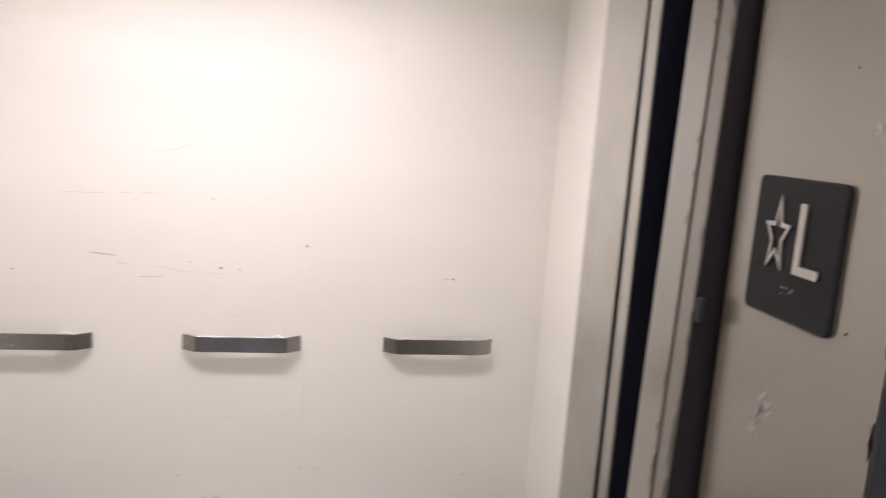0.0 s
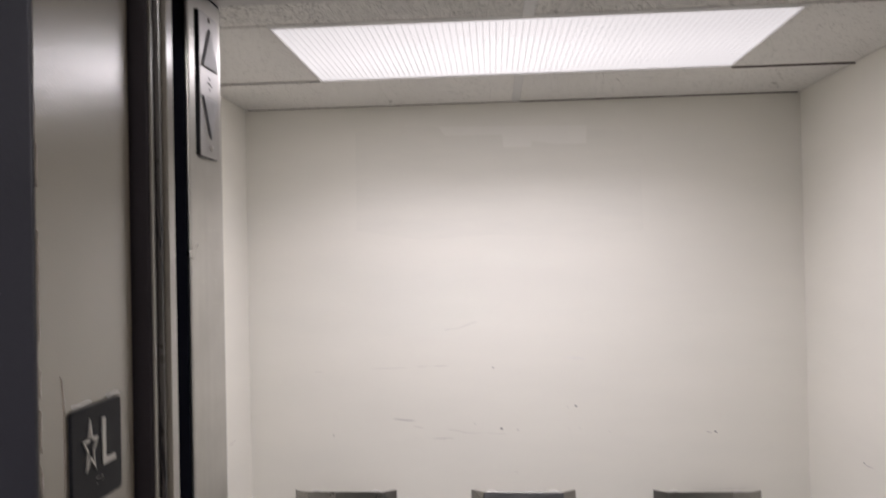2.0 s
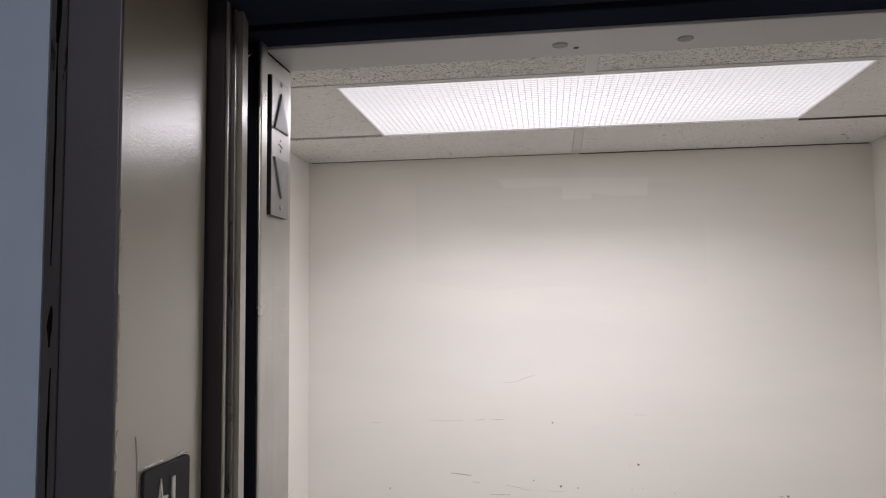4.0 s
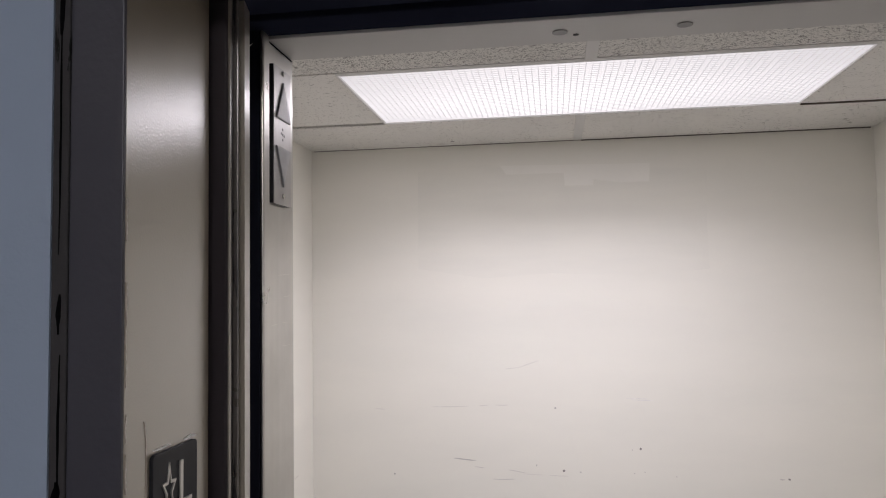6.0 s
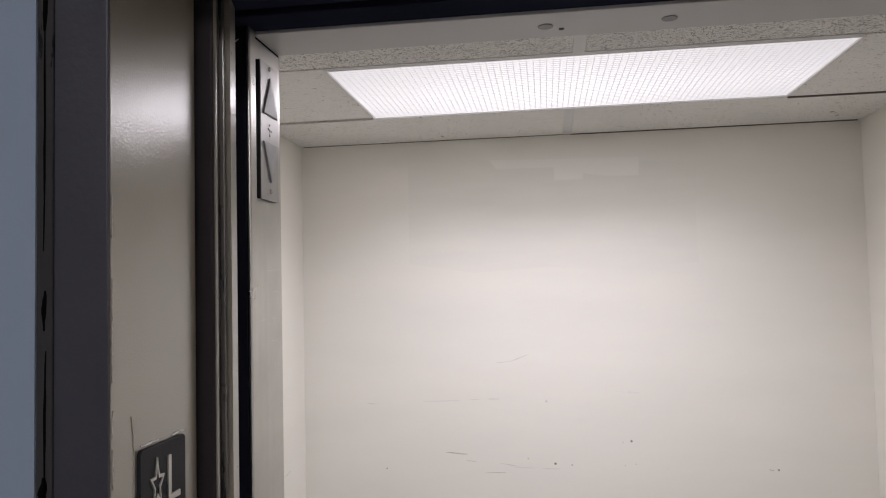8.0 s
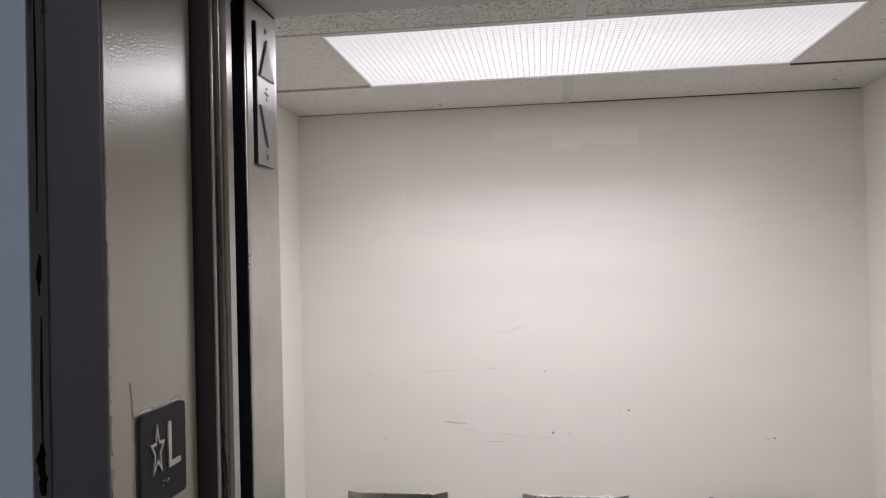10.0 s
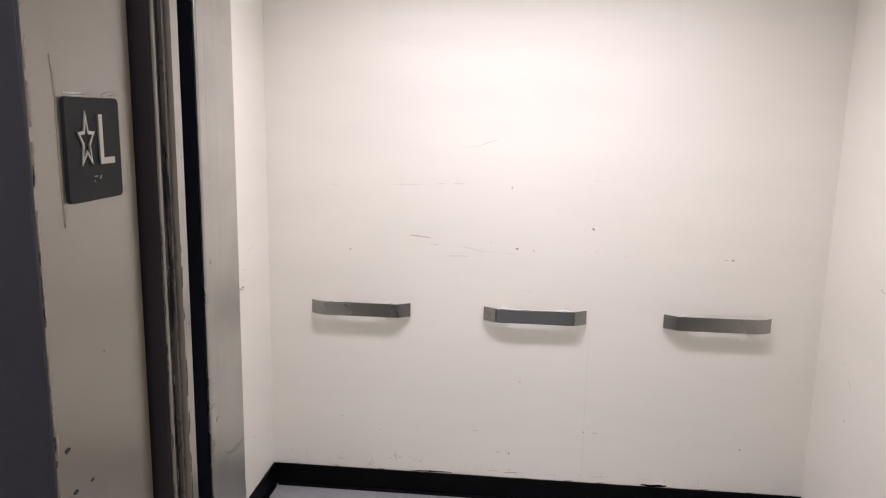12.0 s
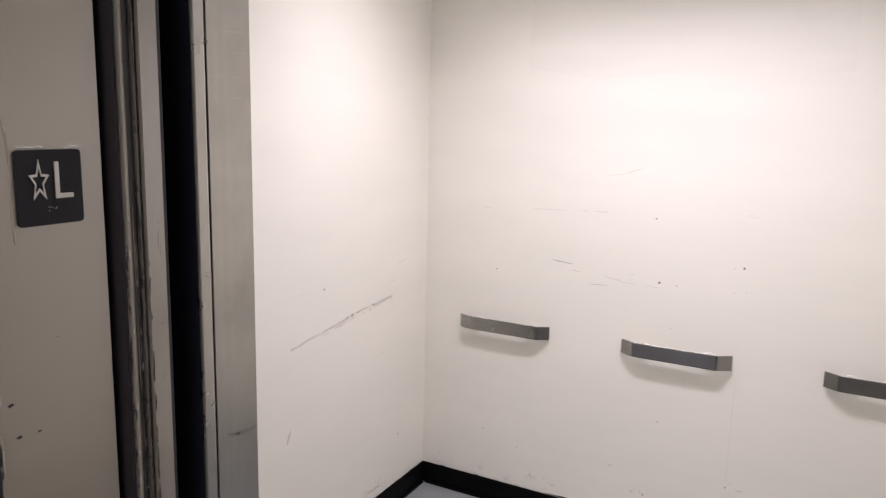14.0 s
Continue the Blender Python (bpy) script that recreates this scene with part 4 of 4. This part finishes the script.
while z < 1.72:
    long = rnd.uniform(0.02, 0.07)
    y = WALL_Y + rnd.uniform(0.0032, 0.0052)
    ridge(jamb_left, P_JL, ((y, z), (y + rnd.uniform(-0.0012, 0.0012), z + long / 2), (y + rnd.uniform(-0.001, 0.001), z + long)), rnd.uniform(0.002, 0.0042), rnd.uniform(0.0006, 0.0011), M_RUN, "paint_ridge", 900 + int(z * 100))
    z += long * rnd.uniform(0.9, 2.2)

# cracks in the caulk between frame and wall
caulk_left, caulk_right = [c for c in frame_ob.children if c.name.startswith("caulk")]
P_CAULK = on_plane("y", WALL_Y - 0.006, -1)
for x, z0, z1, w in ((JL - FW - 0.0085, 1.925, 2.08, 0.0055), (JL - FW - 0.0095, 1.70, 1.93, 0.0022), (JL - FW - 0.009, 1.425, 1.475, 0.0085), (JL - FW - 0.008, 1.46, 1.60, 0.0022),
                     (JL - FW - 0.009, 1.62, 1.66, 0.004), (JL - FW - 0.009, 1.22, 1.40, 0.003), (JL - FW - 0.0085, 1.12, 1.19, 0.006), (JL - FW - 0.009, 0.95, 1.10, 0.003)):
    streak(caulk_left, P_CAULK, (x, z0), (x + 0.001, z1), w * 1.25, M_CRACK, "crack", 0.0003, 0.12)

# steel column: bright scratches and a dark rub
column = bpy.data.objects["car_front_column_left"]
for a, b, w in (((0.427, 1.652), (0.459, 1.653), 0.0013), ((0.402, 1.686), (0.462, 1.689), 0.0010), ((0.374, 1.607), (0.402, 1.609), 0.0010),
                ((0.421, 1.610), (0.448, 1.609), 0.0010), ((0.420, 1.573), (0.454, 1.573), 0.0010)):
    streak(column, P_COL, a, b, w, M_SCRATCH, "scratch", 0.0002)

for (ya, za), (yb, zb), w in (((0.391, 0.945), (0.425, 0.934), 0.006), ((0.415, 0.938), (0.455, 0.9305), 0.008), ((0.440, 0.932), (0.473, 0.9345), 0.006), ((0.400, 0.936), (0.440, 0.929), 0.003)):
    streak(column, P_COL, (ya, za), (yb, zb), w, M_RUB, "rub", 0.0002)

# left landing door: paint knocked off its edges, grime and painted glints in the grooves
door_left = [o for o in bpy.data.objects if o.name.startswith("landing_door")][0]
edges = {c.name.split(".")[0]: c for c in door_left.children}
to_door = door_left.matrix_basis.inverted()
rnd = random.Random(77)
for k in range(200):
    where = k % 4 if k % 8 != 5 else 4
    z = 0.55 + 0.80 * rnd.random() ** 1.3
    long = rnd.uniform(0.003, 0.016) if where != 2 else rnd.uniform(0.04, 0.16)
    if where == 0:
        owner, x, y, wide, m = "front_edge", 0.0146, rnd.uniform(0.1700, 0.1716), rnd.uniform(0.0008, 0.0024), M_CHIP
    elif where == 1:
        owner, x, y, wide, m = "rear_edge", 0.0214, rnd.uniform(0.2044, 0.2056), rnd.uniform(0.0008, 0.0024), M_CHIP
    elif where == 4:
        # the pale ones stand for whitish glints in the groove
        owner, x, y, wide, m = "groove", 0.0101, rnd.uniform(0.187, 0.194), rnd.uniform(0.001, 0.003), rnd.choice((M_CHIP, M_DARK, M_FLECK))
    elif where == 2:
        owner, x, y, wide, m = "groove", 0.0101, rnd.uniform(0.185, 0.194), rnd.uniform(0.0006, 0.0014), rnd.choice((M_LIP, M_DARK, M_EDGE))
    else:
        owner, x, y, wide, m = "bead", 0.01655, rnd.uniform(0.1962, 0.1985), rnd.uniform(0.0008, 0.0018), M_CHIP
    streak(edges[owner], to_door @ on_plane("x", JL + x, 1), (y, z), (y + rnd.uniform(-0.0008, 0.0008), z + long), wide, m, "chip", 0.0003, 0.2)
for k in range(14):
    z = rnd.uniform(0.6, 1.4)
    streak(edges["front_edge"], to_door @ on_plane("x", JL + 0.0153, 1), (0.1735 + rnd.uniform(0, 0.003), z), (0.1735 + rnd.uniform(0, 0.003), z + rnd.uniform(0.004, 0.014)), 0.0012, M_FLECK, "fleck", 0.0003, 0.2)
# dark leaf paint torn along its edge, and a dark ragged line before the rear edge
for k in range(76):
    z = 0.55 + 0.75 * rnd.random() ** 1.4
    if k % 2:
        owner, x, y = "front_edge", 0.0138, rnd.uniform(0.1682, 0.1702)
    else:
        owner, x, y = "rear_edge", 0.0214, rnd.uniform(0.2044, 0.2060)
    streak(edges[owner], to_door @ on_plane("x", JL + x, 1), (y, z), (y + rnd.uniform(-0.0006, 0.0006), z + rnd.uniform(0.006, 0.034)), rnd.uniform(0.0014, 0.0036), M_CHIP, "chip", 0.0004, 0.25)
for y, z, r in ((0.231, 1.205, 0.0020), (0.222, 1.09, 0.0012), (0.238, 0.84, 0.0015), (0.2255, 0.97, 0.001), (0.232, 1.42, 0.0012)):
    spot(edges["rear_edge"], to_door @ on_plane("x", JL + 0.0215 - (y - 0.2042) * 0.26, 1), (y, z), r, M_CHIP, squash=0.6)

door_right = [o for o in bpy.data.objects if o.name.startswith("landing_door")][1]
edges = {c.name.split(".")[0]: c for c in door_right.children}
to_door = door_right.matrix_basis.inverted() @ lean
for k in range(60):
    z = rnd.choice((rnd.uniform(1.1, 1.9), rnd.gauss(1.2, 0.02), rnd.gauss(1.68, 0.05)))
    long = rnd.uniform(0.003, 0.016)
    owner, x, y, wide = ("front_edge", 0.0191, rnd.uniform(0.1664, 0.1690), rnd.uniform(0.0010, 0.0032)) if k % 3 else ("rear_edge", 0.0193, rnd.uniform(0.1938, 0.1962), rnd.uniform(0.0010, 0.0030))
    streak(edges[owner], to_door @ on_plane("x", JR - x, -1), (y, z), (y + rnd.uniform(-0.0008, 0.0008), z + long), wide, M_CHIP, "chip", 0.0003, 0.2)

# ceiling dents
ceil_ob = bpy.data.objects["ceiling"]
for at, r in (((-0.452, 1.920), 0.011), ((0.867, 1.848), 0.010), ((0.903, 1.905), 0.009), ((0.610, 1.848), 0.005), ((-0.859, 1.720), 0.004), ((-0.717, 1.826), 0.004), ((0.885, 1.872), 0.006)):
    spot(ceil_ob, P_CEIL, at, r, plain("torn_tile", (0.30, 0.28, 0.25), 0.9) if "torn_tile" not in bpy.data.materials else bpy.data.materials["torn_tile"], "dent", 0.6)

# dark notch in the landing door that faces the sign, as a small block
stop = finish("door_stop", box(0.5390, 0.5450, 0.1500, 0.1596, 1.358, 1.380, 0.002), M_DARK)
tagged(stop, "small black block for the dark notch in the landing door", "door stop")

# a loose fibre in the shaft gap
fibre = bpy.data.curves.new("fibre", "CURVE")
fibre.dimensions, fibre.bevel_depth, fibre.bevel_resolution = "3D", 0.0004, 1
sp = fibre.splines.new("BEZIER")
sp.bezier_points.add(1)
for p, co in zip(sp.bezier_points, ((-0.541, 0.262, 1.995), (-0.527, 0.286, 2.022))):
    p.co, p.handle_left_type, p.handle_right_type = co, "AUTO", "AUTO"
sp.bezier_points[0].handle_right = (-0.538, 0.27, 2.012)
fibre.materials.append(M_FLANGE)
tagged(new("cobweb_fibre", fibre), "thin pale fibre hanging in the dark shaft gap", "cobweb")
